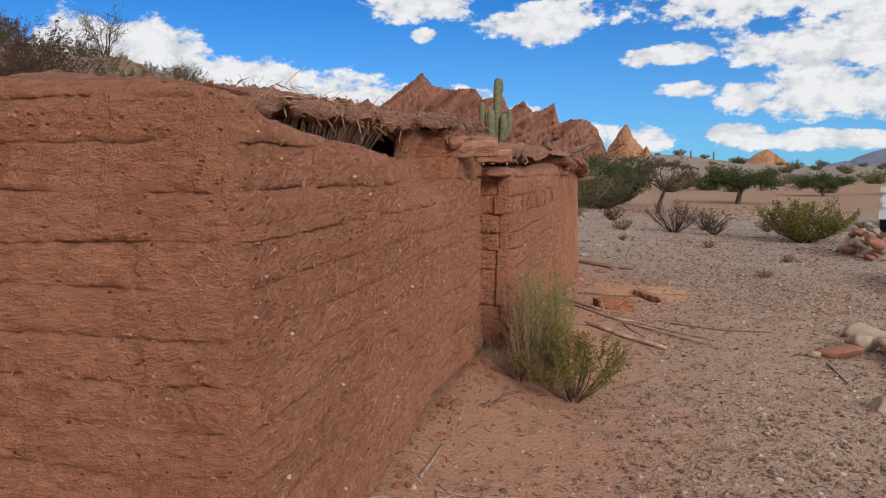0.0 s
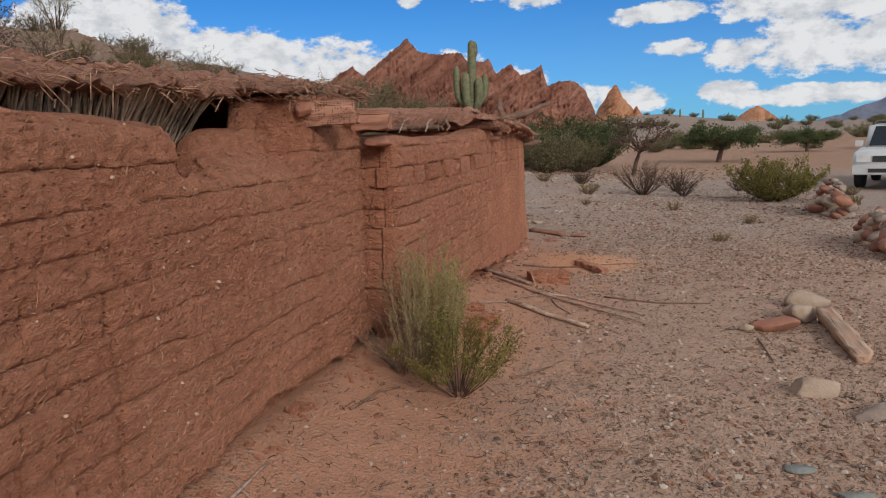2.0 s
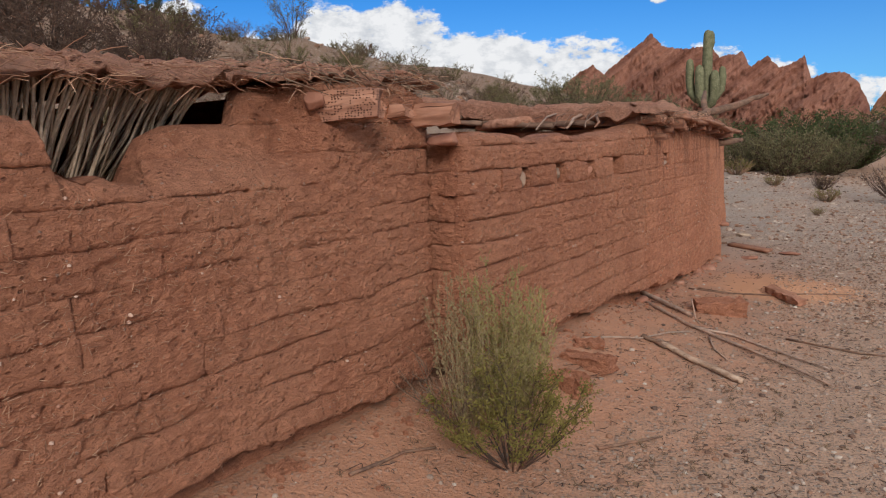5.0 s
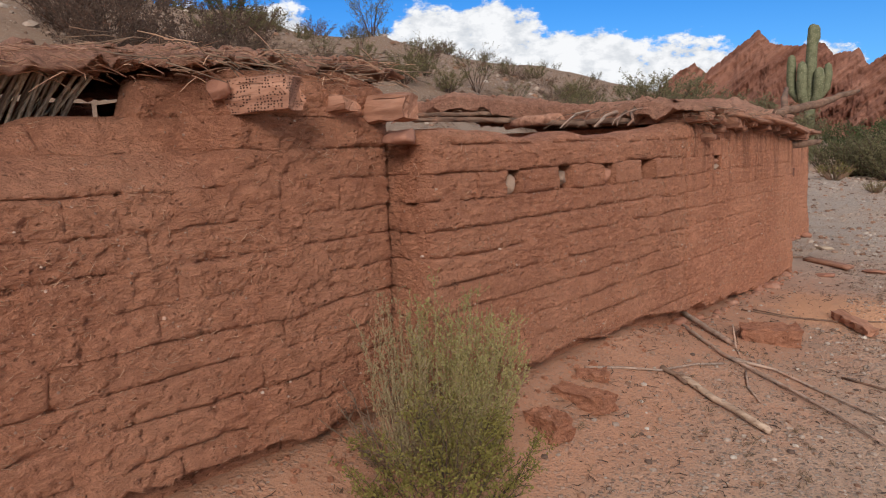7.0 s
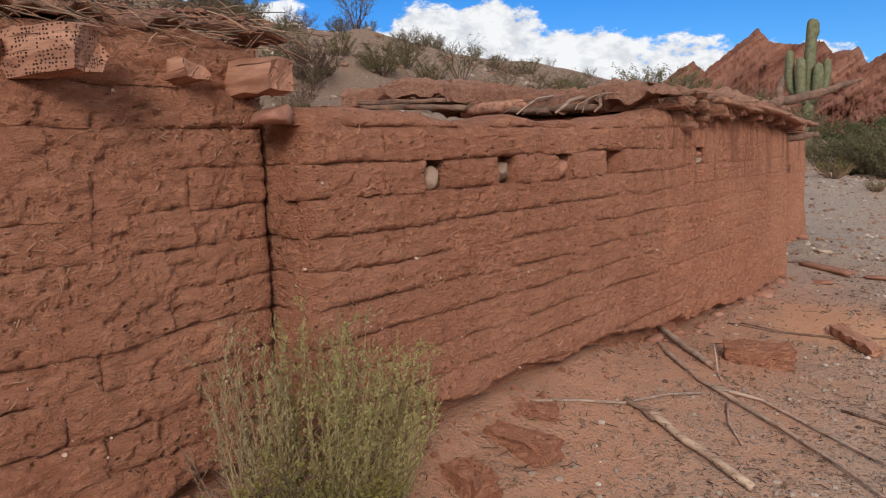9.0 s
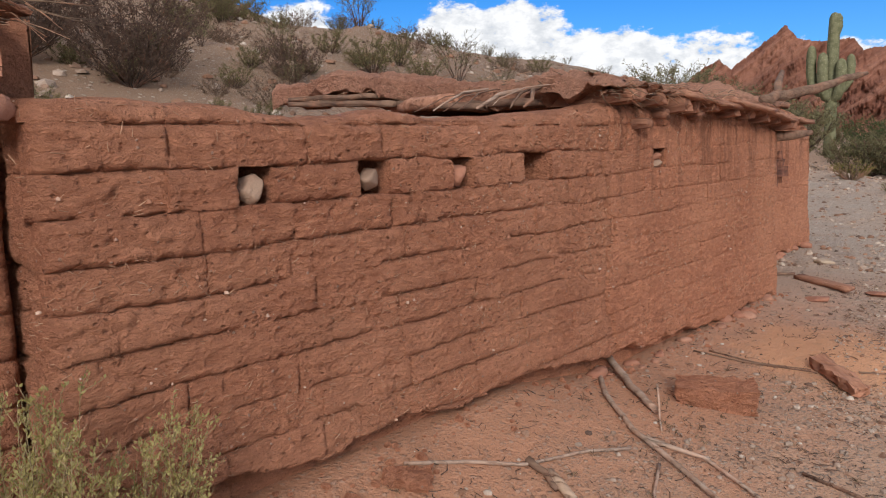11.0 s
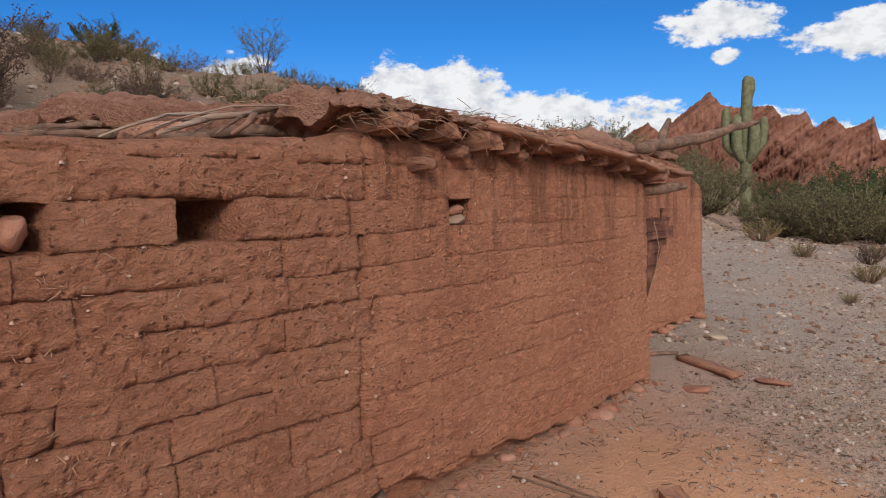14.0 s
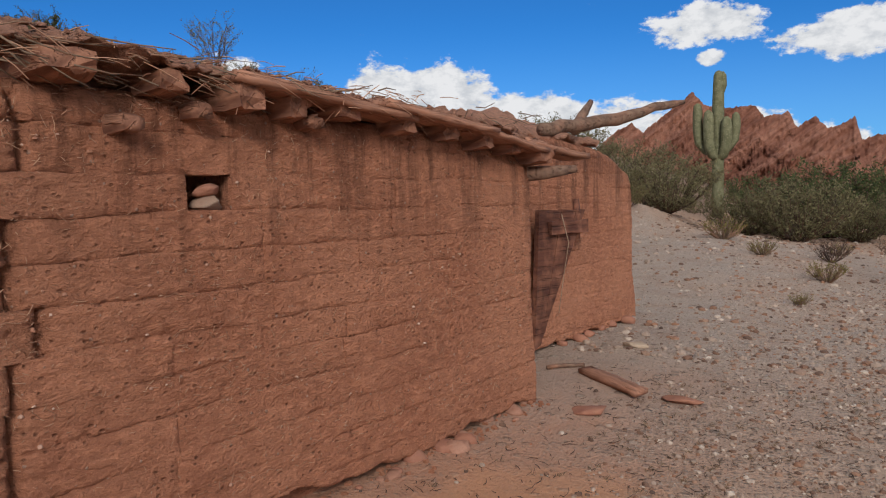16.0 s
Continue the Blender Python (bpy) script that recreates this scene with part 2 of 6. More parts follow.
def wood(light, dark, scale=1.0):
    def build(w, o):
        rnd = w.add("ShaderNodeObjectInfo").outputs["Random"]
        grain = w.noise(o, 22 * scale, 5, 0.6, (0.08, 1, 1))
        crack = w.noise(o, 40 * scale, 3, 0.5, (0.05, 1, 1))
        blot = w.noise(o, 6, 4, 0.6)
        col = w.mix(w.step(grain, 0.3, 0.7), dark, light)
        col = w.mix(w.step(crack, 0.58, 0.68, 0, 0.45), col, tuple(c * 0.45 for c in dark))
        col = w.mix(w.step(blot, 0.4, 0.8, 0, 0.45), col, ADOBE_L)
        col = w.mix(w.math("MULTIPLY", rnd, 0.3), col, dark)
        h = w.math("SUBTRACT", w.math("MULTIPLY", grain, 0.7), w.math("MULTIPLY", w.step(crack, 0.56, 0.66), 0.7))
        return col, h, 0.012
    return build


M_WOOD = material("weathered_beam", wood((0.48, 0.25, 0.165), (0.22, 0.098, 0.06)), 0.85)
M_EAVEWOOD = material("muddy_beam", wood((0.38, 0.185, 0.115), (0.15, 0.065, 0.042)), 0.9)


def wormy(w, o):
    col, h, d = wood((0.47, 0.25, 0.165), (0.24, 0.11, 0.07))(w, o)
    hole = w.step(w.cells(o, 120.0, stretch=(0.5, 1, 0.7), rand=0.4), 0.34, 0.16)
    return w.mix(hole, col, (0.07, 0.03, 0.02)), w.math("SUBTRACT", h, w.math("MULTIPLY", hole, 1.4)), d


M_WORM = material("worm_eaten_beam", wormy, 0.85)
M_GREYWOOD = material("grey_deadwood", wood((0.47, 0.355, 0.28), (0.25, 0.165, 0.12)), 0.85)
M_PALEWOOD = material("pale_cactus_wood", wood((0.55, 0.40, 0.29), (0.34, 0.22, 0.15)), 0.85)
M_DARKWOOD = material("door_wood", wood((0.17, 0.065, 0.040), (0.07, 0.026, 0.018)), 0.8)


def stone_look(a, b):
    def build(w, o):
        rnd = w.add("ShaderNodeObjectInfo").outputs["Random"]
        n = w.noise(o, 9, 6, 0.65)
        f = w.noise(o, 70, 4, 0.7)
        col = w.mix(w.step(n, 0.3, 0.7), a, b)
        col = w.mix(w.math("MULTIPLY", rnd, 0.35), col, tuple(c * 0.6 for c in a))
        col = w.mix(w.step(f, 0.5, 0.8, 0, 0.4), col, tuple(c * 0.55 for c in b))
        return col, w.math("ADD", n, w.math("MULTIPLY", f, 0.3)), 0.015
    return build


M_STONE_GREY = material("stone_grey", stone_look((0.28, 0.205, 0.16), (0.41, 0.325, 0.265)))
M_STONE_PALE = material("stone_pale", stone_look((0.38, 0.275, 0.195), (0.48, 0.37, 0.275)))
M_STONE_TAN = material("stone_tan", stone_look((0.30, 0.185, 0.13), (0.42, 0.29, 0.21)))
M_STONE_RED = material("stone_red", stone_look((0.30, 0.13, 0.085), (0.39, 0.185, 0.12)))
M_STONE_DUST = material("stone_dusty_red", stone_look((0.33, 0.165, 0.11), (0.44, 0.235, 0.16)))
M_STONE_BLUE = material("stone_bluegrey", stone_look((0.20, 0.20, 0.18), (0.29, 0.29, 0.26)))


def pebble_look(w, o):
    r = w.add("ShaderNodeNewGeometry").outputs["Random Per Island"]
    ramp = w.add("ShaderNodeValToRGB", {0: r})
    e = ramp.color_ramp.elements
    e[0].color, e[1].color = (0.09, 0.06, 0.048, 1), (0.55, 0.46, 0.38, 1)
    for p, c in ((0.35, (0.30, 0.155, 0.095, 1)), (0.6, (0.30, 0.225, 0.175, 1)), (0.85, (0.40, 0.30, 0.235, 1))):
        e.new(p).color = c
    n = w.noise(o, 60, 4, 0.6)
    return w.mix(w.step(n, 0.35, 0.8, 0, 0.4), ramp.outputs[0], (0.18, 0.11, 0.075)), n, 0.006


M_PEBBLE = material("pebbles", pebble_look, 0.9)


def rock_look(a, b, c):
    def build(w, o):
        # beds dip steeply
        dip = w.add("ShaderNodeMapping", {0: o, 2: (0, radians(38), 0)}).outputs[0]
        beds = w.noise(dip, 0.12, 8, 0.65, (0.25, 0.25, 3.2))
        broad = w.noise(o, 0.05, 6, 0.6)
        fine = w.noise(o, 0.6, 6, 0.7)
        col = w.mix(w.step(beds, 0.35, 0.65), a, b)
        col = w.mix(w.step(broad, 0.45, 0.7, 0, 0.6), col, c)
        col = w.mix(w.step(fine, 0.45, 0.75, 0, 0.45), col, tuple(x * 0.5 for x in a))
        return col, w.math("ADD", w.math("MULTIPLY", beds, 1.2), w.math("MULTIPLY", fine, 0.9)), 2.8
    return build


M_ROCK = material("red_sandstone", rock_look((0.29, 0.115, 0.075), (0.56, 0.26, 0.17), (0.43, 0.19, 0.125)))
# Far peaks: the sunshine on them is put into this brighter rock colour.
M_ROCK_LIT = material("sunlit_sandstone", rock_look((0.50, 0.20, 0.10), (0.74, 0.38, 0.20), (0.62, 0.29, 0.15)))
# The blue of the distance haze is put into this rock colour.
M_MOUNTAIN = material("hazed_mountain", rock_look((0.20, 0.22, 0.29), (0.27, 0.28, 0.34), (0.24, 0.24, 0.30)))


def leaf_look(a, b):
    def build(w, o):
        r = w.add("ShaderNodeNewGeometry").outputs["Random Per Island"]
        k = w.add("ShaderNodeObjectInfo").outputs["Random"]
        col = w.mix(r, a, b)
        return w.mix(w.math("MULTIPLY", k, 0.4), col, tuple(x * 0.6 for x in a)), None, 0
    return build


M_LEAF_JARILLA = material("leaf_yellow_green", leaf_look((0.17, 0.15, 0.035), (0.31, 0.26, 0.075)), 0.7, thin=0.4)
M_LEAF_PALE = material("leaf_pale_green", leaf_look((0.32, 0.28, 0.095), (0.50, 0.435, 0.19)), 0.75, thin=0.4)
M_LEAF_DUSTY = material("leaf_dusty", leaf_look((0.36, 0.27, 0.15), (0.46, 0.37, 0.20)), 0.8, thin=0.4)
M_LEAF_DULL = material("leaf_dull_olive", leaf_look((0.16, 0.145, 0.07), (0.28, 0.245, 0.13)), 0.8, thin=0.4)
M_LEAF_OLIVE = material("leaf_olive", leaf_look((0.13, 0.115, 0.05), (0.24, 0.20, 0.095)), 0.8, thin=0.3)
M_LEAF_DARK = material("leaf_dark_green", leaf_look((0.065, 0.09, 0.035), (0.14, 0.165, 0.06)), 0.75, thin=0.4)
M_LEAF_DRY = material("leaf_dry_brown", leaf_look((0.10, 0.062, 0.045), (0.17, 0.115, 0.085)), 0.85, thin=0.4)
M_STEM = material("stem_bark", wood((0.25, 0.18, 0.125), (0.13, 0.085, 0.055), 2), 0.85)
M_STEM_PALE = material("pale_stem", wood((0.42, 0.34, 0.19), (0.28, 0.21, 0.11), 2), 0.85)
M_BRANCH = material("brown_deadwood", wood((0.25, 0.16, 0.11), (0.12, 0.07, 0.05)), 0.85)
M_STEM_DARK = material("dark_bark", wood((0.095, 0.065, 0.05), (0.045, 0.03, 0.024), 2), 0.85)


def straw_look(w, o):
    rnd = w.add("ShaderNodeObjectInfo").outputs["Random"]
    n = w.noise(o, 40, 3, 0.6)
    col = w.mix(rnd, (0.34, 0.235, 0.16), (0.64, 0.49, 0.35))
    return w.mix(w.step(n, 0.4, 0.75, 0, 0.5), col, (0.16, 0.085, 0.055)), n, 0.004


M_CANE = material("dry_cane", straw_look, 0.8)


def cactus_look(w, o):
    n = w.noise(o, 5, 5, 0.6)
    sp = w.cells(o, 11.0)
    col = w.mix(w.step(n, 0.3, 0.7), (0.12, 0.12, 0.062), (0.20, 0.195, 0.11))
    return w.mix(w.step(sp, 0.32, 0.15, 0, 0.6), col, (0.31, 0.28, 0.18)), n, 0.02


M_CACTUS = material("cactus_skin", cactus_look, 0.8)


def plain(col, var=0.15, scale=6.0):
    def build(w, o):
        n = w.noise(o, scale, 4, 0.6)
        return w.mix(w.step(n, 0.35, 0.7), col, tuple(c * (1 - var) for c in col)), None, 0
    return build


M_CARPAINT = material("white_car_paint", plain((0.62, 0.62, 0.60), 0.12, 2), 0.35)
M_RUBBER = material("tyre_rubber", plain((0.03, 0.03, 0.03)), 0.9)
M_GLASS = material("car_glass", plain((0.03, 0.035, 0.04)), 0.08)
M_CHROME = material("rim_metal", plain((0.5, 0.5, 0.5)), 0.35, 0.9)
M_LAMP = material("headlight_glass", plain((0.7, 0.7, 0.68)), 0.1)
M_DARKPLASTIC = material("dark_plastic", plain((0.05, 0.05, 0.05)), 0.6)

# ---------------------------------------------------------------- shape helpers
_LAT = np.random.RandomState(11).rand(256, 256)


def vnoise(x, y, seed=0):
    """Value noise in 0..1 on arrays."""
    x, y = np.asarray(x, float) + seed * 17.31, np.asarray(y, float) + seed * 7.77
    xi, yi = np.floor(x).astype(int), np.floor(y).astype(int)
    fx, fy = x - xi, y - yi
    fx, fy = fx * fx * (3 - 2 * fx), fy * fy * (3 - 2 * fy)
    a, b = _LAT[xi % 256, yi % 256], _LAT[(xi + 1) % 256, yi % 256]
    c, d = _LAT[xi % 256, (yi + 1) % 256], _LAT[(xi + 1) % 256, (yi + 1) % 256]
    return (a * (1 - fx) + b * fx) * (1 - fy) + (c * (1 - fx) + d * fx) * fy


def fbm(x, y, seed=0, octaves=4):
    """Layered noise, about -0.5..0.5."""
    x, y = np.asarray(x, float), np.asarray(y, float)
    v, amp, tot = 0.0, 1.0, 0.0
    for i in range(octaves):
        v = v + amp * vnoise(x * 2.03 ** i, y * 2.03 ** i, seed + i * 3)
        tot += amp
        amp *= 0.5
    return v / tot - 0.5


def sstep(lo, hi, v):
    t = np.clip((np.asarray(v, float) - lo) / (hi - lo), 0, 1)
    return t * t * (3 - 2 * t)


class Mesh:
    """Collects vertices and faces."""

    def __init__(self):
        self.v, self.f = [], []

    def grid(self, pts):
        """pts: rows x cols x 3."""
        r, c = pts.shape[:2]
        k = len(self.v)
        self.v += [tuple(p) for p in pts.reshape(-1, 3).tolist()]
        self.f += [(k + i * c + j, k + i * c + j + 1, k + (i + 1) * c + j + 1, k + (i + 1) * c + j) for i in range(r - 1) for j in range(c - 1)]
        return self

    def tube(self, pts, radii, sides=5, caps=True):
        k = len(self.v)
        pts = [Vector(p) for p in pts]
        for i, p in enumerate(pts):
            way = (pts[min(i + 1, len(pts) - 1)] - pts[max(i - 1, 0)]).normalized()
            side = way.cross(Vector((0.31, 0.22, 0.93))).normalized()
            up = side.cross(way)
            for j in range(sides):
                a = 2 * math.pi * j / sides
                self.v.append(tuple(p + (side * math.cos(a) + up * math.sin(a)) * radii[i]))
        for i in range(len(pts) - 1):
            for j in range(sides):
                a, b = k + i * sides + j, k + i * sides + (j + 1) % sides
                self.f.append((a, b, b + sides, a + sides))
        if caps:
            self.f.append(tuple(k + j for j in range(sides))[::-1])
            self.f.append(tuple(k + (len(pts) - 1) * sides + j for j in range(sides)))
        return self

    def box(self, x0, x1, y0, y1, z0, z1, m=None, rough=0.0, rng=None, cuts=(1, 1, 1)):
        """A box with optional cuts and roughened corners."""
        nx, ny, nz = cuts
        k = len(self.v)
        index = {}
        for i in range(nx + 1):
            for j in range(ny + 1):
                for l in range(nz + 1):
                    if i in (0, nx) or j in (0, ny) or l in (0, nz):
                        p = Vector((x0 + (x1 - x0) * i / nx, y0 + (y1 - y0) * j / ny, z0 + (z1 - z0) * l / nz))
                        if rough:
                            p += Vector([rng.uniform(-rough, rough) for _ in range(3)])
                        index[i, j, l] = len(self.v)
                        self.v.append(tuple(m @ p if m else p))
        for i in range(nx):
            for j in range(ny):
                self.f.append((index[i, j, 0], index[i, j + 1, 0], index[i + 1, j + 1, 0], index[i + 1, j, 0]))
                self.f.append((index[i, j, nz], index[i + 1, j, nz], index[i + 1, j + 1, nz], index[i, j + 1, nz]))
        for i in range(nx):
            for l in range(nz):
                self.f.append((index[i, 0, l], index[i + 1, 0, l], index[i + 1, 0, l + 1], index[i, 0, l + 1]))
                self.f.append((index[i, ny, l], index[i, ny, l + 1], index[i + 1, ny, l + 1], index[i + 1, ny, l]))
        for j in range(ny):
            for l in range(nz):
                self.f.append((index[0, j, l], index[0, j, l + 1], index[0, j + 1, l + 1], index[0, j + 1, l]))
                self.f.append((index[nx, j, l], index[nx, j + 1, l], index[nx, j + 1, l + 1], index[nx, j, l + 1]))
        return self

    def data(self, name, mat, smooth=True):
        me = bpy.data.meshes.new(name)
        me.from_pydata(self.v, [], self.f)
        me.validate()
        me.materials.append(mat)
        if smooth:
            me.shade_smooth()
        me.update()
        return me


def part(name, mesh, mat, parent, label="", smooth=True):
    """One mesh object under a thing or a part."""
    me = mesh if isinstance(mesh, bpy.types.Mesh) else mesh.data(name, mat, smooth)
    ob = new(name, me)
    ob.parent = parent
    if label:
        ob["label"] = label
    return ob


def thing(name, mesh, mat, label, category, group="", kind="", m=None, smooth=True):
    me = mesh if isinstance(mesh, bpy.types.Mesh) or mesh is None else mesh.data(name, mat, smooth)
    ob = tagged(new(name, me), label, category, group, kind)
    if m is not None:
        ob.matrix_world = m
    return ob


def plan(origin, d):
    """Frame of a wall: x along it, y inwards, z up."""
    a = math.degrees(math.atan2(d[1], d[0]))
    return pose(origin[0], origin[1], 0, 0, 0, a)


# ---------------------------------------------------------------- the plan
A0, DA = (-0.60, 2.18), Vector((0.2322, 0.9727))
B0, DB = (0.545, 5.83), Vector((0.2559, 0.9667))
C0, DC = (1.66, 13.05), Vector((0.298, 0.9546))
PA, PB, PC = plan(A0, DA), plan(B0, DB), plan(C0, DC)
NA, NB, NC = Vector((DA.y, -DA.x)), Vector((DB.y, -DB.x)), Vector((DC.y, -DC.x))


def ground_z(x, y):
    x, y = np.asarray(x, float), np.asarray(y, float)
    off = (x - B0[0]) * 0.967 - (y - B0[1]) * 0.256
    o = off + 0.27 * sstep(6.2, 5.6, y)
    at_wall = 0.11 - 0.20 * sstep(8.0, 9.6, y) - 0.02 * sstep(3, 0, y)
    z = -0.19 + (at_wall + 0.19) * np.exp(-(np.maximum(o, 0) / 0.75) ** 1.4)
    z = z + 0.10 * np.exp(-(((x - 2.85) / 0.55) ** 2 + ((y - 10.42) / 0.6) ** 2))
    z = z + 0.03 * fbm(x * 0.9, y * 0.9, 3) + 0.012 * fbm(x * 5, y * 5, 5) * sstep(60, 20, np.hypot(x, y))
    u = -off
    slope = 0.47 * np.logaddexp(0, (u - 3.2 - 2.6 * sstep(22, 40, y)) / 1.2) * 1.2
    crest = 9.2 + 1.2 * fbm(x * 0.06, y * 0.06, 9)
    hill = crest * np.tanh(slope / crest) * (1 - 0.5 * sstep(24, 44, u))
    hill = hill * (1 + 0.25 * fbm(x * 0.25, y * 0.25, 12)) * sstep(95, 46, y) * sstep(-60, -20, y)
    z = z + np.maximum(hill, 0) * sstep(3.6, 5.5, u)
    bank = 0.55 * np.exp(-(((x - 2.2) / 3.0) ** 2 + ((y - 26) / 7.0) ** 2))
    z = z + bank * (1 + 0.6 * fbm(x * 0.5, y * 0.5, 15))
    # grey hill beyond the plain
    far = np.hypot(x, y)
    az = np.degrees(np.arctan2(x, y))
    z = z + 5.6 * np.exp(-((far - 210) / 45) ** 2) * np.exp(-((az - 17) / 5.5) ** 2) * (1 + 0.5 * fbm(x * 0.03, y * 0.03, 21))
    z = z + 2.2 * np.exp(-((far - 230) / 60) ** 2) * sstep(18, 26, az) * sstep(80, 40, az)
    return z


def gz(x, y):
    return float(ground_z(x, y))


def graded(fine_lo, fine_hi, fine, lo, hi, grow):
    a = list(np.arange(fine_lo, fine_hi, fine))
    s, p = fine, a[-1]
    while p < hi:
        s *= grow
        p += s
        a.append(p)
    s, p = fine, a[0]
    while p > lo:
        s *= grow
        p -= s
        a.insert(0, p)
    return np.array(a)


def build_ground():
    xs = graded(-1.0, 5.0, 0.06, -1800, 1800, 1.055)
    ys = graded(2.0, 15.0, 0.07, -1800, 2200, 1.05)
    X, Y = np.meshgrid(xs, ys)
    Z = ground_z(X, Y)
    g = Mesh().grid(np.dstack([X, Y, Z]))
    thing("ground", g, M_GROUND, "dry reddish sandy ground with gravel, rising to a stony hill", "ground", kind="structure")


build_ground()

# ---------------------------------------------------------------- adobe walls
COURSE, Z0 = 0.15, -0.11


def profile(points):
    """Height by distance along the wall, from a few points."""
    xs, zs = zip(*points)
    return lambda s: np.interp(s, xs, zs)


class Adobe:
    """A mud brick wall: a core, and bricks that make up its face."""

    def __init__(self, name, m, length, top, foot, thick, label, seed, joint, mat, round0=0.0, round1=0.0, niches=(), breaks=(), rough=1.0, bricks=True, jag=0.02, ends=(0.0, 0.0), bulge=None, split=0.05, start=0.0):
        self.seed, self.length, self.joint, self.r0, self.r1, self.niches, self.rough = seed, length, joint, round0, round1, niches, rough
        self.breaks, self.foot, self.ends, self.bulge = breaks, foot, ends, bulge
        self.split, self.start = split, start
        self.top = lambda s: top(s) + jag * fbm(np.asarray(s) * 6, 0 * np.asarray(s), seed + 31) * 2
        self.ob = thing(name, self.core(thick), M_MORTAR, label, "adobe wall", kind="structure", m=m)
        if bricks:
            self.lay(mat)

    def relief(self, s, z):
        k = self.seed
        r = self.rough(s) if callable(self.rough) else self.rough
        d = 0.045 * fbm(s * 1.1, z * 1.1, k) + r * (0.016 * fbm(s * 3.2, z * 7.0, k + 40) + 0.011 * fbm(s * 16, z * 26, k + 80) + 0.014 * fbm(s * 50, z * 60, k + 85, 2))
        d = d - 0.008 * r * sstep(0.80, 0.92, vnoise(s * 9, z * 13, k + 50)) - 0.010 * r * sstep(0.70, 0.84, vnoise(s * 30, z * 38, k + 60))
        # crumbling: winding crevices and flaked patches
        worn = sstep(0.45, 0.65, vnoise(s * 2.1, z * 3.4, k + 95))
        d = d - 0.008 * r * worn * sstep(0.055, 0.0, np.abs(fbm(s * 9, z * 19, k + 97)))
        d = d - 0.006 * r * sstep(0.02, 0.07, fbm(s * 5, z * 13, k + 99)) * worn
        d = d + 0.03 * sstep(0.55, 0.05, z)
        if self.bulge:
            d = d + self.bulge(s, z)
        lip = self.foot(s) + 0.07 * fbm(s * 3.2, 0 * s, k + 70) * 2 + 0.05 * fbm(s * 11, z * 2, k + 75)
        d = d - 0.14 * sstep(0.0, -0.035, z - lip)
        t = self.top(s)
        r = 0.11
        over = np.clip((z - (t - r)) / r, 0, 1)
        d = d - r * (1 - np.sqrt(np.maximum(1 - over ** 2, 0)))
        for r, q in ((self.r0, s - self.start), (self.r1, self.length - s)):
            if r:
                over = np.clip((r - q) / r, 0, 0.97)
                d = d - r * (1 - np.sqrt(np.maximum(1 - over ** 2, 0)))
        return d

    def core(self, thick):
        L = self.length
        s = list(np.arange(self.ends[0], L - self.ends[1], 0.045)) + [L - self.ends[1]]
        z = list(np.arange(-0.4, 2.05, 0.04))
        for a, b, lo, hi, *_ in self.niches:
            s += [a - 0.003, a + 0.003, b - 0.003, b + 0.003]
            z += [lo - 0.003, lo + 0.003, hi - 0.003, hi + 0.003]
        s, z = np.unique(np.round(s, 4)), np.unique(np.round(z, 4))
        S, Zr = np.meshgrid(s, z)
        T = self.top(S)
        Zc = np.minimum(Zr, T)
        d = self.relief(S, Zc) - 0.06 * sstep(0.03, 0.08, T - Zc)
        for a, b, lo, hi, *deep in self.niches:
            inside = (S > a) & (S < b) & (Zc > lo) & (Zc < hi)
            d = np.where(inside, -(deep[0] if deep else 0.26), d)
        g = Mesh().grid(np.dstack([S, -d, Zc]))
        # over the top and down the back
        n = 7
        rows = []
        for i in range(n + 1):
            f = i / n
            bump = 0.02 * fbm(s * 5, f * 4 + 0 * s, self.seed + 90) * math.sin(math.pi * f)
            rows.append(np.stack([s, -d[-1] * (1 - f) + thick * f, self.top(s) - 0.05 * f ** 4 + bump], -1))
        rows.append(np.stack([s, 0 * s + thick, 0 * s - 0.4], -1))
        g.grid(np.array(rows))
        for c in (0, -1):
            front = np.dstack([S, -d, Zc])[:, c]
            back = front.copy()
            back[:, 1] = thick
            g.grid(np.array([front, back]) if c == -1 else np.array([back, front]))
        return g

    def lay(self, mat):
        rng = random.Random(self.seed)
        L = self.length
        u = np.array([0, 0.012, 0.03, 0.055])
        for k in range(0, 15):
            lo, hi = Z0 + k * COURSE, Z0 + (k + 1) * COURSE
            cuts = [0.0, L]
            holes = [(a, b) for a, b, nlo, nhi, *_ in self.niches if abs(nlo - lo) < 0.05]
            fixed = sorted({self.start + rng.uniform(-0.015, 0.025) * (self.start > 0), L, *[x for h in holes for x in h], *[b(0.5 * (lo + hi)) for b in self.breaks if b(0.5 * (lo + hi)) is not None]})
            cuts = []
            for a, b in zip(fixed, fixed[1:]):
                n = max(1, round((b - a) / 0.46))
                inner = [a + (b - a) * (i + rng.uniform(-0.16, 0.16)) / n for i in range(1, n)]
                if n > 1 and k % 2:
                    inner = [x + 0.22 * (b - a) / n for x in inner]
                cuts += [a, *inner]
            cuts.append(L)
            for a, b in zip(cuts, cuts[1:]):
                if b - a < 0.03 or any(a > h0 - 0.01 and b < h1 + 0.01 for h0, h1 in holes):
                    continue
                t = float(np.max(self.top(np.linspace(a, b, 6))))
                if t < lo + 0.04 or float(np.min(self.foot(np.linspace(a, b, 4)))) > hi + 0.1:
                    continue
                self.brick(a, b, lo, hi, rng, mat, u)

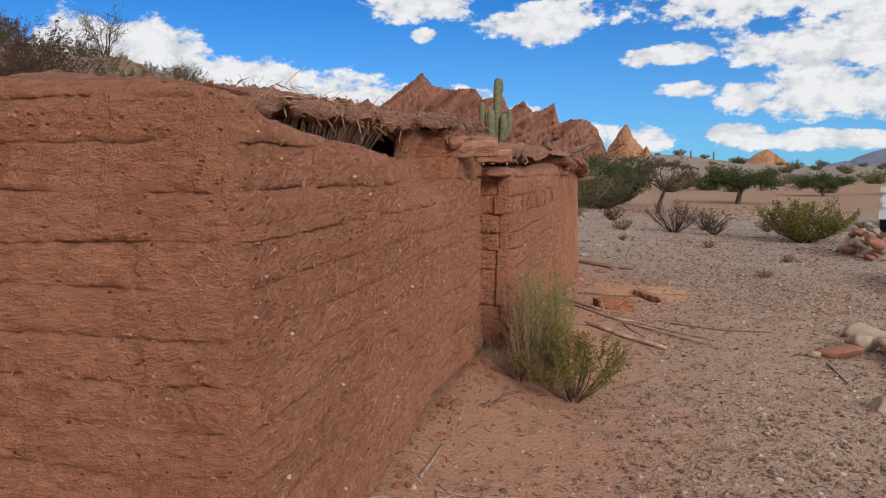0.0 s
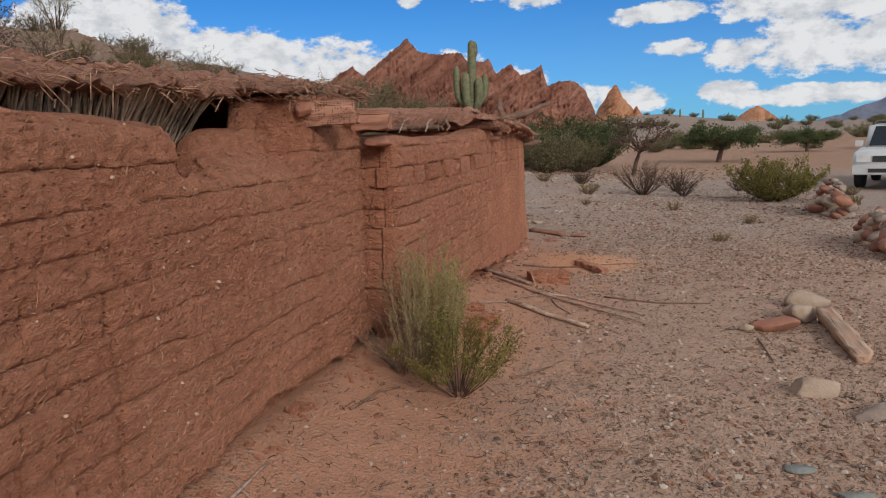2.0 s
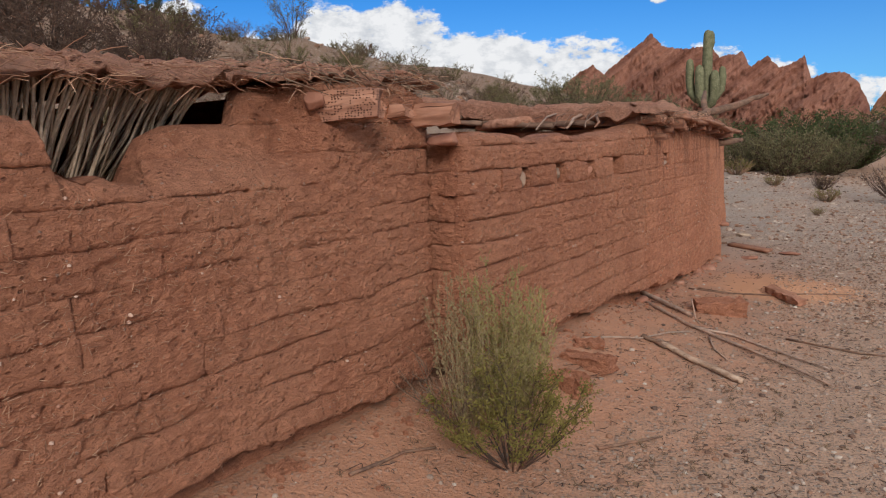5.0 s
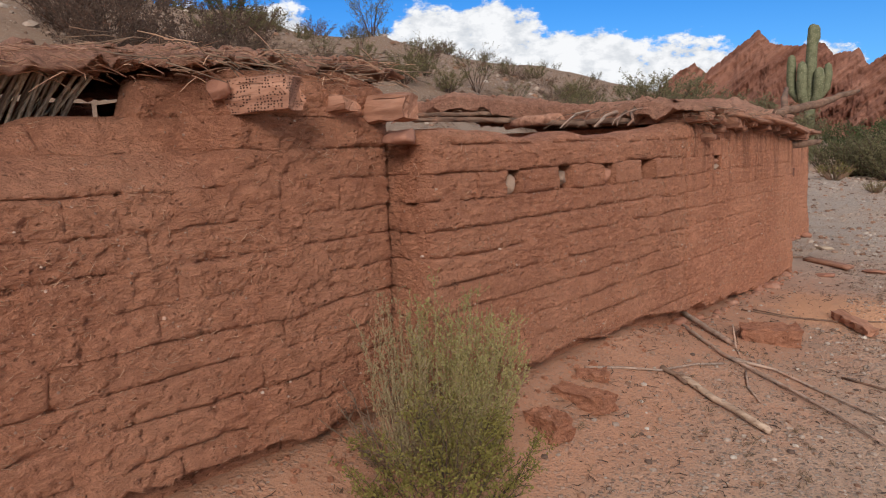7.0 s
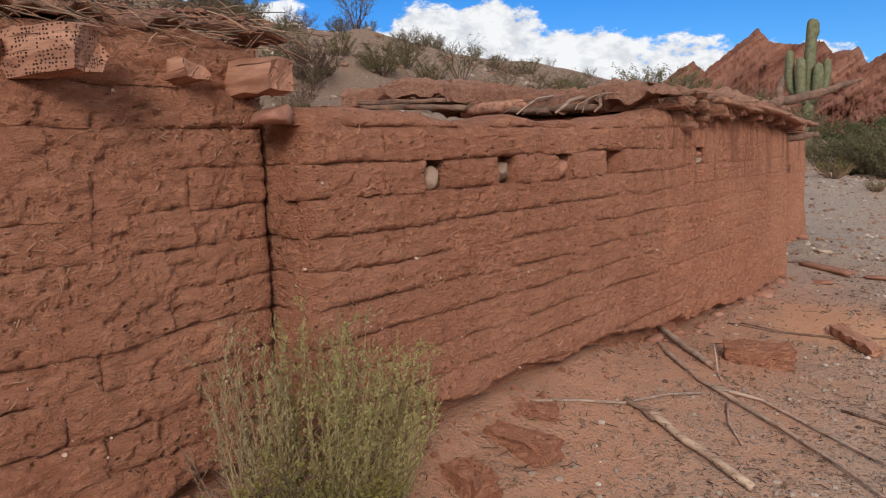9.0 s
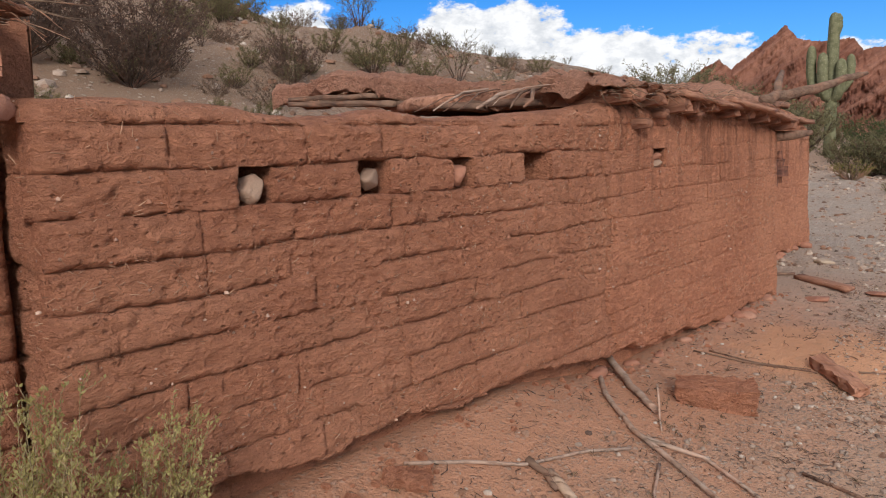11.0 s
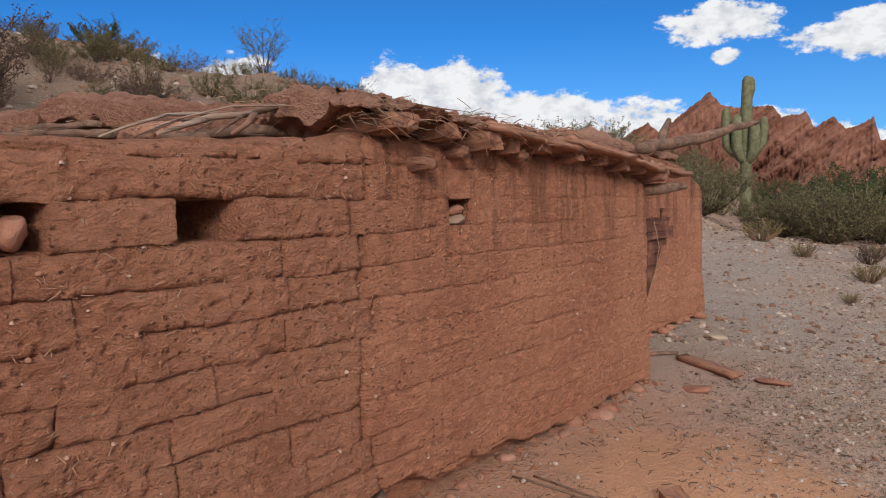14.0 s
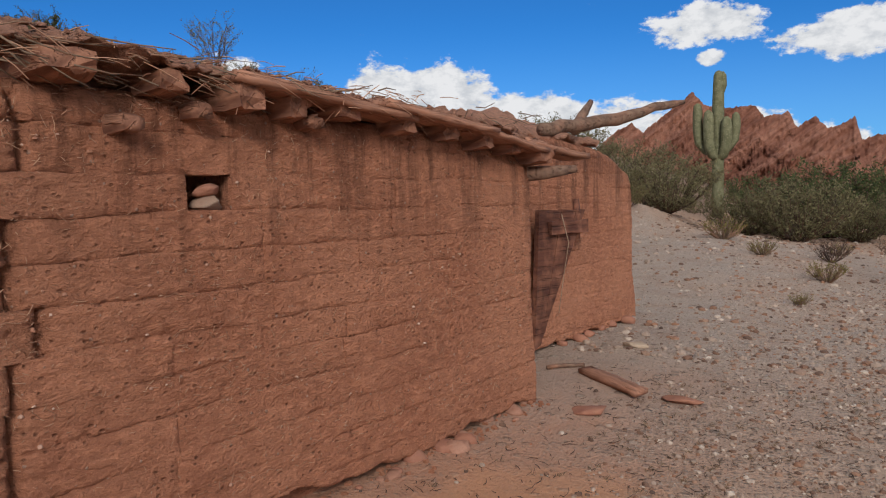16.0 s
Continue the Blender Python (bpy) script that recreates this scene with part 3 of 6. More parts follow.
    def brick(self, a, b, lo, hi, rng, mat, u):
        w, h = b - a, hi - lo
        n = max(2, int(w / 0.0125))
        s = np.concatenate([a + u, np.linspace(a + 0.08, b - 0.08, n), b - u[::-1]]) if w > 0.2 else np.linspace(a, b, max(4, int(w / 0.012)))
        z = np.concatenate([lo + u * 0.7, np.linspace(lo + 0.045, hi - 0.045, 7), hi - 0.7 * u[::-1]])
        S, Zr = np.meshgrid(s, z)
        # beds run a little uneven
        k = round((lo - Z0) / COURSE)
        f = (Zr - lo) / h
        jog = 0.018 * fbm(S * 13, 0 * S + 3.1 * k, self.seed + 6)
        Zr = Zr + jog * f + 0.018 * (1 - f) * fbm(S * 13, 0 * S + 3.1 * (k - 1), self.seed + 6) + 0.034 * ((1 - f) * fbm(S * 2.6, 0 * S + 7.3 * k, self.seed + 5) + f * fbm(S * 2.6, 0 * S + 7.3 * (k + 1), self.seed + 5))
        T = self.top(S) - 0.012
        Zc = np.minimum(Zr, T)
        edge_z = np.minimum(Zr - Zr[0], Zr[-1] - Zr)
        edge_s = np.minimum(S - a, b - S)
        depth = self.joint(S, Zc)
        gate = sstep(0.26, 0.46, vnoise(S * 5.5, Zc * 9, self.seed + 20)) * (0.55 + 0.6 * vnoise(S * 21, Zc * 12, self.seed + 22))
        gv = sstep(0.48, 0.78, vnoise(S * 9, Zc * 5, self.seed + 25))
        wob = 0.5 + 1.1 * vnoise(S * 38, Zc * 38, self.seed + 27)
        groove = depth * np.maximum(gate * sstep(0.013, 0.0, edge_z / wob), 0.7 * gv * sstep(0.011, 0.0, edge_s / wob))
        for cut in self.breaks:
            if cut(0.5 * (lo + hi)) is None:
                continue
            near = np.abs(S - cut(0.5 * (lo + hi)))
            groove = np.maximum(groove, self.split * sstep(0.024, 0.0, near / wob))
        tilt = rng.uniform(-0.008, 0.011) * min(1.0, float(np.mean(depth)) / 0.02)
        d = self.relief(S, Zc) + tilt - groove
        pts = np.dstack([S, -d, Zc])
        g = Mesh().grid(pts)
        ring = np.concatenate([pts[0, :-1], pts[:-1, -1], pts[-1, :0:-1], pts[:0:-1, 0]])
        ring = np.vstack([ring, ring[:1]])
        back = ring.copy()
        back[:, 1] = float(ring[:, 1].max()) + 0.06
        g.grid(np.array([back, ring]))
        part("brick", g, mat, self.ob)


def lerp_joint(*pts):
    xs, ds = zip(*pts)
    return lambda S, Z: np.interp(S, xs, ds)


wall_a = Adobe("wall_1", PA, 3.964, profile([(0, 1.86), (0.1, 1.85), (0.3, 1.79), (0.9, 1.74), (1.5, 1.71), (1.57, 1.70), (1.63, 1.53), (1.74, 1.475), (1.83, 1.50), (1.90, 1.46), (2.04, 1.45), (2.09, 1.54), (2.17, 1.64), (2.3, 1.68), (2.66, 1.69), (2.71, 1.85), (2.85, 1.89), (3.7, 1.93), (4.06, 1.84)]),
               profile([(0, 0.14), (1.1, 0.17), (2.0, 0.24), (2.6, 0.22), (3.1, 0.21), (4.06, 0.15)]), 0.36,
               "long eroded red adobe brick wall with a broken notch and straw in the mud", 3,
               lambda S, Z: 0.017 + 0.011 * sstep(0.95, 0.55, Z), M_ADOBE, round0=0.035, round1=0.045, jag=0.012, ends=(0.14, 0.0), bulge=lambda s, z: 0.02 * sstep(2.7, 3.3, s) * sstep(3.9, 3.6, s) - 0.2 * sstep(1.38, 1.60, z) * sstep(1.72, 2.08, s) * sstep(3.02, 2.86, s), breaks=(lambda z: 1.10 + 0.03 * math.sin(11 * z) if 0.35 < z < 1.1 else None,),
               split=0.045, rough=lambda s: 1.0 + 0.25 * np.exp(-((s - 3.3) / 0.3) ** 2))

wall_end = Adobe("wall_2", plan(Vector(A0) - NA * 3.2, NA), 3.17, profile([(0, 1.95), (2.3, 1.92), (2.9, 1.89), (3.2, 1.84)]),
                 profile([(0, 0.1), (3.2, 0.12)]), 0.4, "end wall of worn red adobe bricks with rounded top", 17, lambda S, Z: 0.021 + 0 * S, M_ADOBE, round1=0.035, ends=(0.0, 0.14))


def crack(z):
    return 3.50 + 0.05 * math.sin(z * 9.0) + 0.03 * math.sin(z * 23.0)


NICHES = [(0.83, 0.985, 1.24, 1.39), (1.41, 1.595, 1.24, 1.39), (2.0, 2.17, 1.24, 1.39), (2.58, 2.84, 1.24, 1.39, 0.34), (4.13, 4.34, 1.24, 1.39)]
wall_b = Adobe("wall_3", PB, 6.78, profile([(0, 1.62), (0.54, 1.63), (0.86, 1.61), (1.2, 1.57), (1.62, 1.62), (2.0, 1.575), (2.6, 1.60), (3.2, 1.65), (3.36, 1.62), (3.45, 1.68), (4.2, 1.70), (5.9, 1.66), (6.78, 1.56)]),
               profile([(0, 0.27), (0.7, 0.27), (1.35, 0.21), (2.7, 0.18), (3.5, 0.08), (4.3, 0.02), (6.78, -0.08)]), 0.42,
               "red adobe brick wall with small square niches, a long crack and a plastered far half", 29,
               lerp_joint((0, 0.03), (3.4, 0.026), (3.52, 0.018), (3.7, 0.012), (6.78, 0.010)), M_ADOBE, round0=0.07, round1=0.05, start=0.14, niches=NICHES, breaks=(crack,), rough=lambda s: 1.0 - 0.5 * sstep(3.45, 3.6, s), ends=(0.34, 0.1))
for ob in wall_b.ob.children:
    if ob.data.vertices[0].co.x > 3.44:
        ob.data.materials[0] = M_PLASTER

wall_b_end = Adobe("wall_4", plan(Vector(B0) - NB * 0.42 + DB * 0.155, NB), 0.31, profile([(0, 1.62), (0.3, 1.6)]), profile([(0, 0.2), (0.3, 0.25)]), 0.2,
                   "short adobe return beside the crack, bricks worn round", 41, lambda S, Z: 0.03 + 0 * S, M_ADOBE, round1=0.05, ends=(0.0, 0.08))
wall_c = Adobe("wall_5", PC, 2.92, profile([(0, 1.82), (1.3, 1.86), (2.0, 1.80), (2.45, 1.73), (2.8, 1.58), (2.92, 1.38)]), profile([(0, -0.02), (2.92, -0.02)]), 0.42,
               "set back adobe wall with a rounded broken top corner", 53, lambda S, Z: 0.008 + 0 * S, M_PLASTER, round1=0.07, rough=0.4)


def closing_wall(name, a, b, h, label, t=0.35):
    a, b = Vector(a), Vector(b)
    L = (b - a).length
    s, z = np.linspace(0, L, max(3, int(L / 0.3))), np.linspace(-0.3, h, 8)
    S, Z = np.meshgrid(s, z)
    g = Mesh()
    g.grid(np.dstack([S, -0.06 * fbm(S * 2, Z * 2, 7), Z]))
    g.grid(np.dstack([S, t + 0.06 * fbm(S * 2, Z * 2, 8), Z])[::-1])
    top = np.array([np.stack([s, 0 * s, 0 * s + h], -1), np.stack([s, 0 * s + t, 0 * s + h], -1)])
    g.grid(top)
    for c in (0, -1):
        zz = z
        g.grid(np.array([np.stack([0 * zz + s[c], 0 * zz, zz], -1), np.stack([0 * zz + s[c], 0 * zz + t, zz], -1)]))
    return thing(name, g, M_ADOBE, label, "adobe wall", kind="structure", m=plan(a, (b - a).normalized()))


# All but wall_11 are added, to close the rooms and keep them dark.
back_a, back_b = Vector(A0) - NA * 3.2, Vector(B0) - NB * 3.3
closing_wall("wall_6", back_a + DA * 0.4, back_a + DA * 4.0, 1.97, "rear adobe wall added to keep the first room dark")
closing_wall("wall_7", back_b + DB * 0.0, back_b + DB * 6.7, 1.6, "unseen rear adobe wall added to close the second room")
closing_wall("wall_8", Vector(B0) + DB * 6.4 - NB * 3.2, Vector(B0) + DB * 6.4 - NB * 0.42, 1.55, "unseen far end adobe wall added to close the second room")
closing_wall("wall_10", Vector(A0) + DA * 3.99 - NA * 3.1, Vector(A0) + DA * 3.99 - NA * 0.40, 1.95, "adobe cross wall between the first two rooms, added to block daylight", 0.25)
closing_wall("wall_11", Vector(B0) + DB * 3.62 - NB * 3.2, Vector(B0) + DB * 3.62 - NB * 0.43, 1.66, "adobe cross wall under the broken roof edge", 0.3)
closing_wall("wall_9", Vector(C0) - NC * 2.6 + DC * 0.2, Vector(C0) - NC * 2.6 + DC * 2.8, 1.7, "unseen rear adobe wall added to close the last room")

# ---------------------------------------------------------------- roofs
def slab(xs, ys, top, thick, seed, amp=0.03, ragged=0.05, back=None):
    """A lumpy sheet of mud: top height by (x, y), ragged edges."""
    X, Y = np.meshgrid(xs, ys)
    edge = np.minimum(np.minimum(X - xs[0], xs[-1] - X), Y - ys[0])
    pull = ragged * (fbm(X * 5, Y * 0 + 1, seed) + fbm(X * 17, Y * 0 + 1, seed + 2)) * 1.5
    Y2 = Y + pull * sstep(0.5, 0.0, Y - ys[0])
    X2 = X + ragged * fbm(Y * 5, X * 0 + 2, seed + 3) * 2 * sstep(0.3, 0.0, np.minimum(X - xs[0], xs[-1] - X))
    if back is not None:
        Y2 = Y2 + back(X) * sstep(0.9, 0.0, Y - ys[0])
    Z = top(X, Y) + amp * (fbm(X * 3, Y * 3, seed + 6) * 1.6 + 1.6 * fbm(X * 11, Y * 11, seed + 9) + 1.3 * fbm(X * 28, Y * 28, seed + 10, 2))
    deep = thick(X, Y) if callable(thick) else thick
    low = Z - deep * (0.75 + 0.7 * fbm(X * 6, Y * 6, seed + 12))
    Z = Z - 0.5 * np.minimum(deep, 0.08) * sstep(0.06, 0.0, edge)
    g = Mesh().grid(np.dstack([X2, Y2, Z]))
    g.grid(np.dstack([X2, Y2, low])[::-1])
    up, dn = np.dstack([X2, Y2, Z]), np.dstack([X2, Y2, low])
    for sl in ((0, slice(None)), (-1, slice(None)), (slice(None), 0), (slice(None), -1)):
        a, b = up[sl], dn[sl]
        mid = (a + b) / 2
        mid[:, 1] -= 0.02 if sl[0] == 0 else 0.0
        g.grid(np.array([b, mid, a]))
    return g


roof_a = thing("roof_1", slab(np.arange(0.45, 4.10, 0.035), np.concatenate([np.arange(0.02, 0.8, 0.035), np.arange(0.8, 3.5, 0.12)]),
               lambda X, Y: 1.93 + 0.045 * sstep(2.3, 3.2, X) + 0.10 * sstep(0.0, 1.2, Y) - 0.05 * sstep(1.3, 0.4, X) - 0.01 * sstep(0.35, 0.0, Y) * sstep(2.4, 2.2, X), 0.075, 5, 0.05, 0.06, back=lambda X: 0.20 * sstep(2.85, 2.6, X)),
               M_MUDROOF, "flat roof of dried red mud over cane", "roof", kind="structure", m=PA)
def rise(Y):
    return np.interp(Y, [-0.1, 0.15, 0.4, 0.55, 1.1, 1.9, 2.6, 3.05, 3.4], [0.0, 0.05, 0.09, 0.05, 0.07, 0.20, 0.28, 0.22, 0.2])


def roof_top(X, Y):
    eave_z = np.interp(X, [3.4, 3.8, 4.3, 5.0, 5.9, 6.7, 7.0], [1.83, 1.81, 1.80, 1.775, 1.735, 1.66, 1.63])
    return eave_z + rise(Y) * (0.45 + 0.55 * sstep(5.4, 3.7, X))


roof_b2 = thing("roof_2", slab(np.concatenate([np.arange(3.42, 3.8, 0.025), np.arange(3.8, 6.98, 0.035)]), np.concatenate([np.arange(-0.10, 0.8, 0.035), np.arange(0.8, 3.4, 0.05)]),
                roof_top, lambda X, Y: 0.055 + 0.15 * sstep(4.7, 3.7, X) * sstep(-0.08, 0.3, Y), 25, 0.042, 0.11),
                M_MUDROOF, "mud roof with a broken edge and ragged eave over timber beam ends", "roof", kind="structure", m=PB)
roof_c = thing("roof_3", slab(np.arange(0.0, 2.2, 0.05), np.concatenate([np.arange(0.05, 0.8, 0.05), np.arange(0.8, 2.7, 0.12)]),
               lambda X, Y: 1.90 + 0.16 * np.exp(-((X - 0.9) / 0.5) ** 2) * sstep(0.0, 0.4, Y) + 0.05 * Y, 0.10, 35, 0.05, 0.06),
               M_MUDROOF, "collapsed mud roof heaped over the last room", "roof", kind="structure", m=PC)


def roof_clods():
    rng = random.Random(77)
    g = Mesh()
    for _ in range(900):
        p, (x0, x1, y0, y1, z) = rng.choice([(PA, (0.6, 4.05, -0.02, 0.7, 1.98)), (PB, (3.45, 5.2, -0.1, 0.5, 1.86)), (PA, (2.45, 4.05, -0.04, 0.5, 2.0)), (PB, (3.5, 4.4, 0.4, 3.0, 1.9)), (PB, (3.5, 4.0, 0.4, 3.0, 1.9))])
        x, y = rng.uniform(x0, x1), rng.uniform(y0, y1)
        if p is PA:
            z = 1.93 + 0.045 * float(sstep(2.3, 3.2, x)) + 0.10 * float(sstep(0, 1.2, y)) - 0.05 * float(sstep(1.3, 0.4, x)) - 0.01
        elif x > 3.45:
            z = float(roof_top(x, y))
        pebble(g, p @ Vector((x, y, z)), 0.006 + 0.024 * rng.random() ** 2, rng)
    thing("roof_rubble", g, M_MUDROOF, "loose stones and mud clods on the roofs", "rubble", kind="stuff", smooth=False)


def pebble(g, p, r, rng, flat=0.65):
    """A small angular stone of eight to twelve faces."""
    k = len(g.v)
    n = 5
    a0 = rng.uniform(0, 6.3)
    sx, sy, sz = rng.uniform(0.7, 1.3), rng.uniform(0.7, 1.3), flat * rng.uniform(0.7, 1.2)
    c, s = math.cos(a0), math.sin(a0)
    for ring, (h, q) in enumerate(((-0.4, 0.85), (0.45, 0.75))):
        for i in range(n):
            a = 2 * math.pi * (i + 0.5 * ring + rng.uniform(-0.25, 0.25)) / n
            x, y = q * sx * math.cos(a), q * sy * math.sin(a)
            g.v.append((p[0] + r * (x * c - y * s), p[1] + r * (x * s + y * c), p[2] + r * sz * (h + rng.uniform(-0.15, 0.15))))
    g.v.append((p[0], p[1], p[2] + r * sz * 0.9))
    for i in range(n):
        j = (i + 1) % n
        g.f += [(k + i, k + j, k + n + i), (k + j, k + n + j, k + n + i), (k + n + i, k + n + j, k + 2 * n)]


roof_clods()


# canes hanging behind the broken wall
def build_canes():
    rng = random.Random(5)
    root = thing("cane_thatch", None, None, "broken cane thatch of thin grey-brown stalks hanging below the mud roof", "thatch", m=PA)
    kinds = []
    for i in range(8):
        pts = [(rng.uniform(-0.012, 0.012) * (j > 0), 0.012 * math.sin(j * 1.7 + i), -j * 0.25) for j in range(5)]
        kinds.append(Mesh().tube(pts, [0.0075, 0.007, 0.0065, 0.006, 0.004], 5).data("cane", M_CANE))
    for i in range(270):
        f = i / 269
        s = 0.42 + 2.06 * f + rng.uniform(-0.012, 0.012)
        low = 22 + 9 * math.sin(f * 9) + rng.uniform(-7, 7)
        lean = rng.uniform(-7, 7) + 26 * max(0.0, (s - 1.7) / 0.75) * rng.uniform(0.6, 1.25)
        c = part("cane", kinds[i % 8], None, root)
        grow = 1.35 if 1.3 < s < 2.15 else 1.0
        c.matrix_local = pose(s + 0.2 * max(0.0, s - 1.7), 0.37 + rng.uniform(0, 0.06), 1.90 - 0.05 * float(sstep(1.3, 0.4, s)) + rng.uniform(-0.02, 0.02), low, lean, rng.uniform(-10, 10)) @ Matrix.Diagonal((1, 1, grow * rng.uniform(0.55, 0.95), 1))
    return root


build_canes()


def build_twigs_on_roof():
    rng = random.Random(8)
    root = thing("roof_twigs", None, None, "dry twigs and cane sticking out of the mud roof edge", "twigs")
    for i in range(210):
        if i < 85:
            p, s, y, z = PA, rng.uniform(2.3, 4.15), rng.uniform(-0.1, 0.1), rng.uniform(1.87, 1.98)
        elif i < 185:
            p, s, y, z = PB, 3.4 + 3.0 * rng.random() ** 1.6, rng.uniform(-0.18, 0.06), rng.uniform(1.70, 1.80)
        else:
            p, s, y, z = PB, rng.uniform(3.3, 3.55), rng.uniform(0.3, 2.6), rng.uniform(1.80, 1.92)
        L = rng.uniform(0.08, 0.32)
        a = rng.gauss(0.0, 0.5)
        end = (s + L * math.cos(a), y - L * math.sin(a) * 0.5, z + rng.uniform(-0.10, 0.05))
        mid = [(u + v) / 2 + rng.uniform(-0.015, 0.015) for u, v in zip((s, y, z), end)]
        r = rng.uniform(0.0018, 0.004)
        t = part("twig", Mesh().tube([(s, y, z), mid, end], [r, r * 0.9, r * 0.5], 5), M_STEM, root)
        t.matrix_local = p


build_twigs_on_roof()


def roof_straw():
    rng = random.Random(19)
    g = Mesh()
    for p, s0, s1, y0, y1, z0, z1, n in [(PA, 0.5, 2.75, 0.14, 0.32, 1.84, 1.95, 420), (PA, 2.7, 4.1, -0.06, 0.12, 1.84, 1.98, 260), (PB, 3.4, 5.6, -0.2, 0.1, 1.68, 1.82, 230), (PB, 3.36, 3.5, 0.2, 3.0, 1.75, 1.95, 200)]:
        for _ in range(n):
            x, y, z = rng.uniform(s0, s1), rng.uniform(y0, y1), rng.uniform(z0, z1)
            L, a = rng.uniform(0.03, 0.16), rng.gauss(0, 0.6)
            way = Vector((L * math.cos(a) * rng.choice((-1, 1)), -L * abs(math.sin(a)) * 0.6, rng.gauss(-0.15, 0.3) * L))
            o = Vector((x, y, z))
            r = rng.uniform(0.0013, 0.003)
            g.tube([p @ o, p @ (o + way * 0.5 + Vector((0, 0, 0.004))), p @ (o + way)], [r, r, r * 0.6], 3, False)
    thing("roof_straw", g, M_STRAWBIT, "dry straw and cane bits caught along the mud roof edges", "straw", kind="stuff")


def strawbit_look(w, o):
    r = w.add("ShaderNodeNewGeometry").outputs["Random Per Island"]
    return w.mix(r, (0.26, 0.115, 0.065), (0.66, 0.40, 0.26)), None, 0


M_STRAWBIT = material("straw_bits", strawbit_look, 0.85)
roof_straw()


def beam(name, p, s, y0, y1, z0, z1, w, label, seed, mat=M_WOOD, yaw=0.0, pitch=0.0, square=True):
    """A hewn beam end: lies inwards across the wall, with worn arrises."""
    rng = random.Random(seed)
    g = Mesh()
    n = 8
    for i in range(n + 1):
        f = i / n
        shrink = 1 - 0.10 * rng.random() - (0.12 if i == 0 else 0)
        k = 12
        ring = []
        for j in range(k):
            a = 2 * math.pi * (j + 0.5) / k
            q = 1 / max(abs(math.cos(a)), abs(math.sin(a)))
            q = min(q, 1.34 if square else 1.14) * (1 if square else rng.uniform(0.9, 1.08))
            ring.append((0.5 * w * shrink * q * math.cos(a) + rng.uniform(-0.009, 0.009), (y1 - y0) * f + rng.uniform(-0.006, 0.006) * (i == 0) * 3, 0.5 * (z1 - z0) * shrink * q * math.sin(a) + rng.uniform(-0.008, 0.008)))
        b = len(g.v)
        g.v += ring
        if i:
            g.f += [(b - k + j, b - k + (j + 1) % k, b + (j + 1) % k, b + j) for j in range(k)]
    g.f.append(tuple(range(12))[::-1])
    g.f.append(tuple(range(len(g.v) - 12, len(g.v))))
    # grain runs along the beam
    g.v = [(v[1], v[0], v[2]) for v in g.v]
    g.f = [f[::-1] for f in g.f]
    return thing(name, g, mat, label, "beam", group="roof beams", m=p @ pose(s, y0, (z0 + z1) / 2, 0, pitch, 90 + yaw), smooth=not square)


beam("roof_beam", PA, 3.125, -0.25, 0.35, 1.69, 1.845, 0.14, "squared weathered timber beam end with rows of worm holes", 1, M_WORM, 15, 0)
beam("roof_beam", PA, 3.58, -0.12, 0.5, 1.70, 1.79, 0.12, "small broken timber beam end under the mud roof", 2)
beam("roof_beam", PA, 3.855, -0.26, 0.4, 1.66, 1.80, 0.14, "squared cracked timber beam end at the wall's corner", 3)
for i, (s, w, h, out) in enumerate([(3.64, 0.20, 0.09, 0.14), (4.02, 0.13, 0.09, 0.11), (4.33, 0.15, 0.12, 0.15), (4.62, 0.14, 0.12, 0.10), (4.90, 0.16, 0.09, 0.13), (5.32, 0.12, 0.11, 0.14), (5.72, 0.14, 0.10, 0.10), (6.05, 0.13, 0.11, 0.14), (6.40, 0.14, 0.09, 0.10), (6.70, 0.16, 0.11, 0.15)]):
    zt = float(np.interp(s, [3.4, 3.8, 4.3, 5.0, 5.9, 6.7, 7.0], [1.83, 1.81, 1.80, 1.775, 1.735, 1.66, 1.63])) - 0.05
    beam("roof_beam", PB, s, -out, 0.55, zt - h, zt, w, "rough weathered roof beam end under the mud eave", 10 + i, M_EAVEWOOD, yaw=(i * 37 % 9) - 4)
# small round stubs between the beams
for i, (s, z) in enumerate([(4.16, 1.62), (4.74, 1.62), (3.86, 1.55)]):
    beam("roof_beam", PB, s, -0.09, 0.3, z - 0.035, z + 0.035, 0.09, "short round stub of roof timber", 30 + i, M_EAVEWOOD, square=False)
log_end = Mesh().tube([(0, 0.4, 0), (0, 0, 0.0), (0.06, -0.22, 0.01), (0.2, -0.36, 0.03)], [0.06, 0.055, 0.045, 0.025], 9)
thing("corner_log", log_end, M_BRANCH, "bent grey log jutting from the house corner", "log", m=PB @ pose(6.74, 0.12, 1.44))

# boards along the eave and under the sagging slab
eave = thing("eave_boards", None, None, "warped boards carrying mud along the eave", "boards", m=PB)
for i, (a, b, z, y) in enumerate([(4.25, 5.35, 1.755, -0.16), (5.1, 6.05, 1.73, -0.17), (5.85, 6.72, 1.675, -0.17), (6.45, 7.35, 1.635, -0.13)]):
    rng = random.Random(60 + i)
    g = Mesh().box(0, b - a, -0.02, 0.22, -0.018, 0.018, None, 0.008, rng, (10, 3, 1))
    o = part("board", g, M_WOOD, eave)
    o.matrix_local = pose(a, y, z, 0, 4.0 + (2.0 if i == 2 else 0), rng.uniform(-2, 2))
sag = thing("roof_boards", None, None, "grey weathered boards and logs under the broken roof edge", "boards", m=PB)
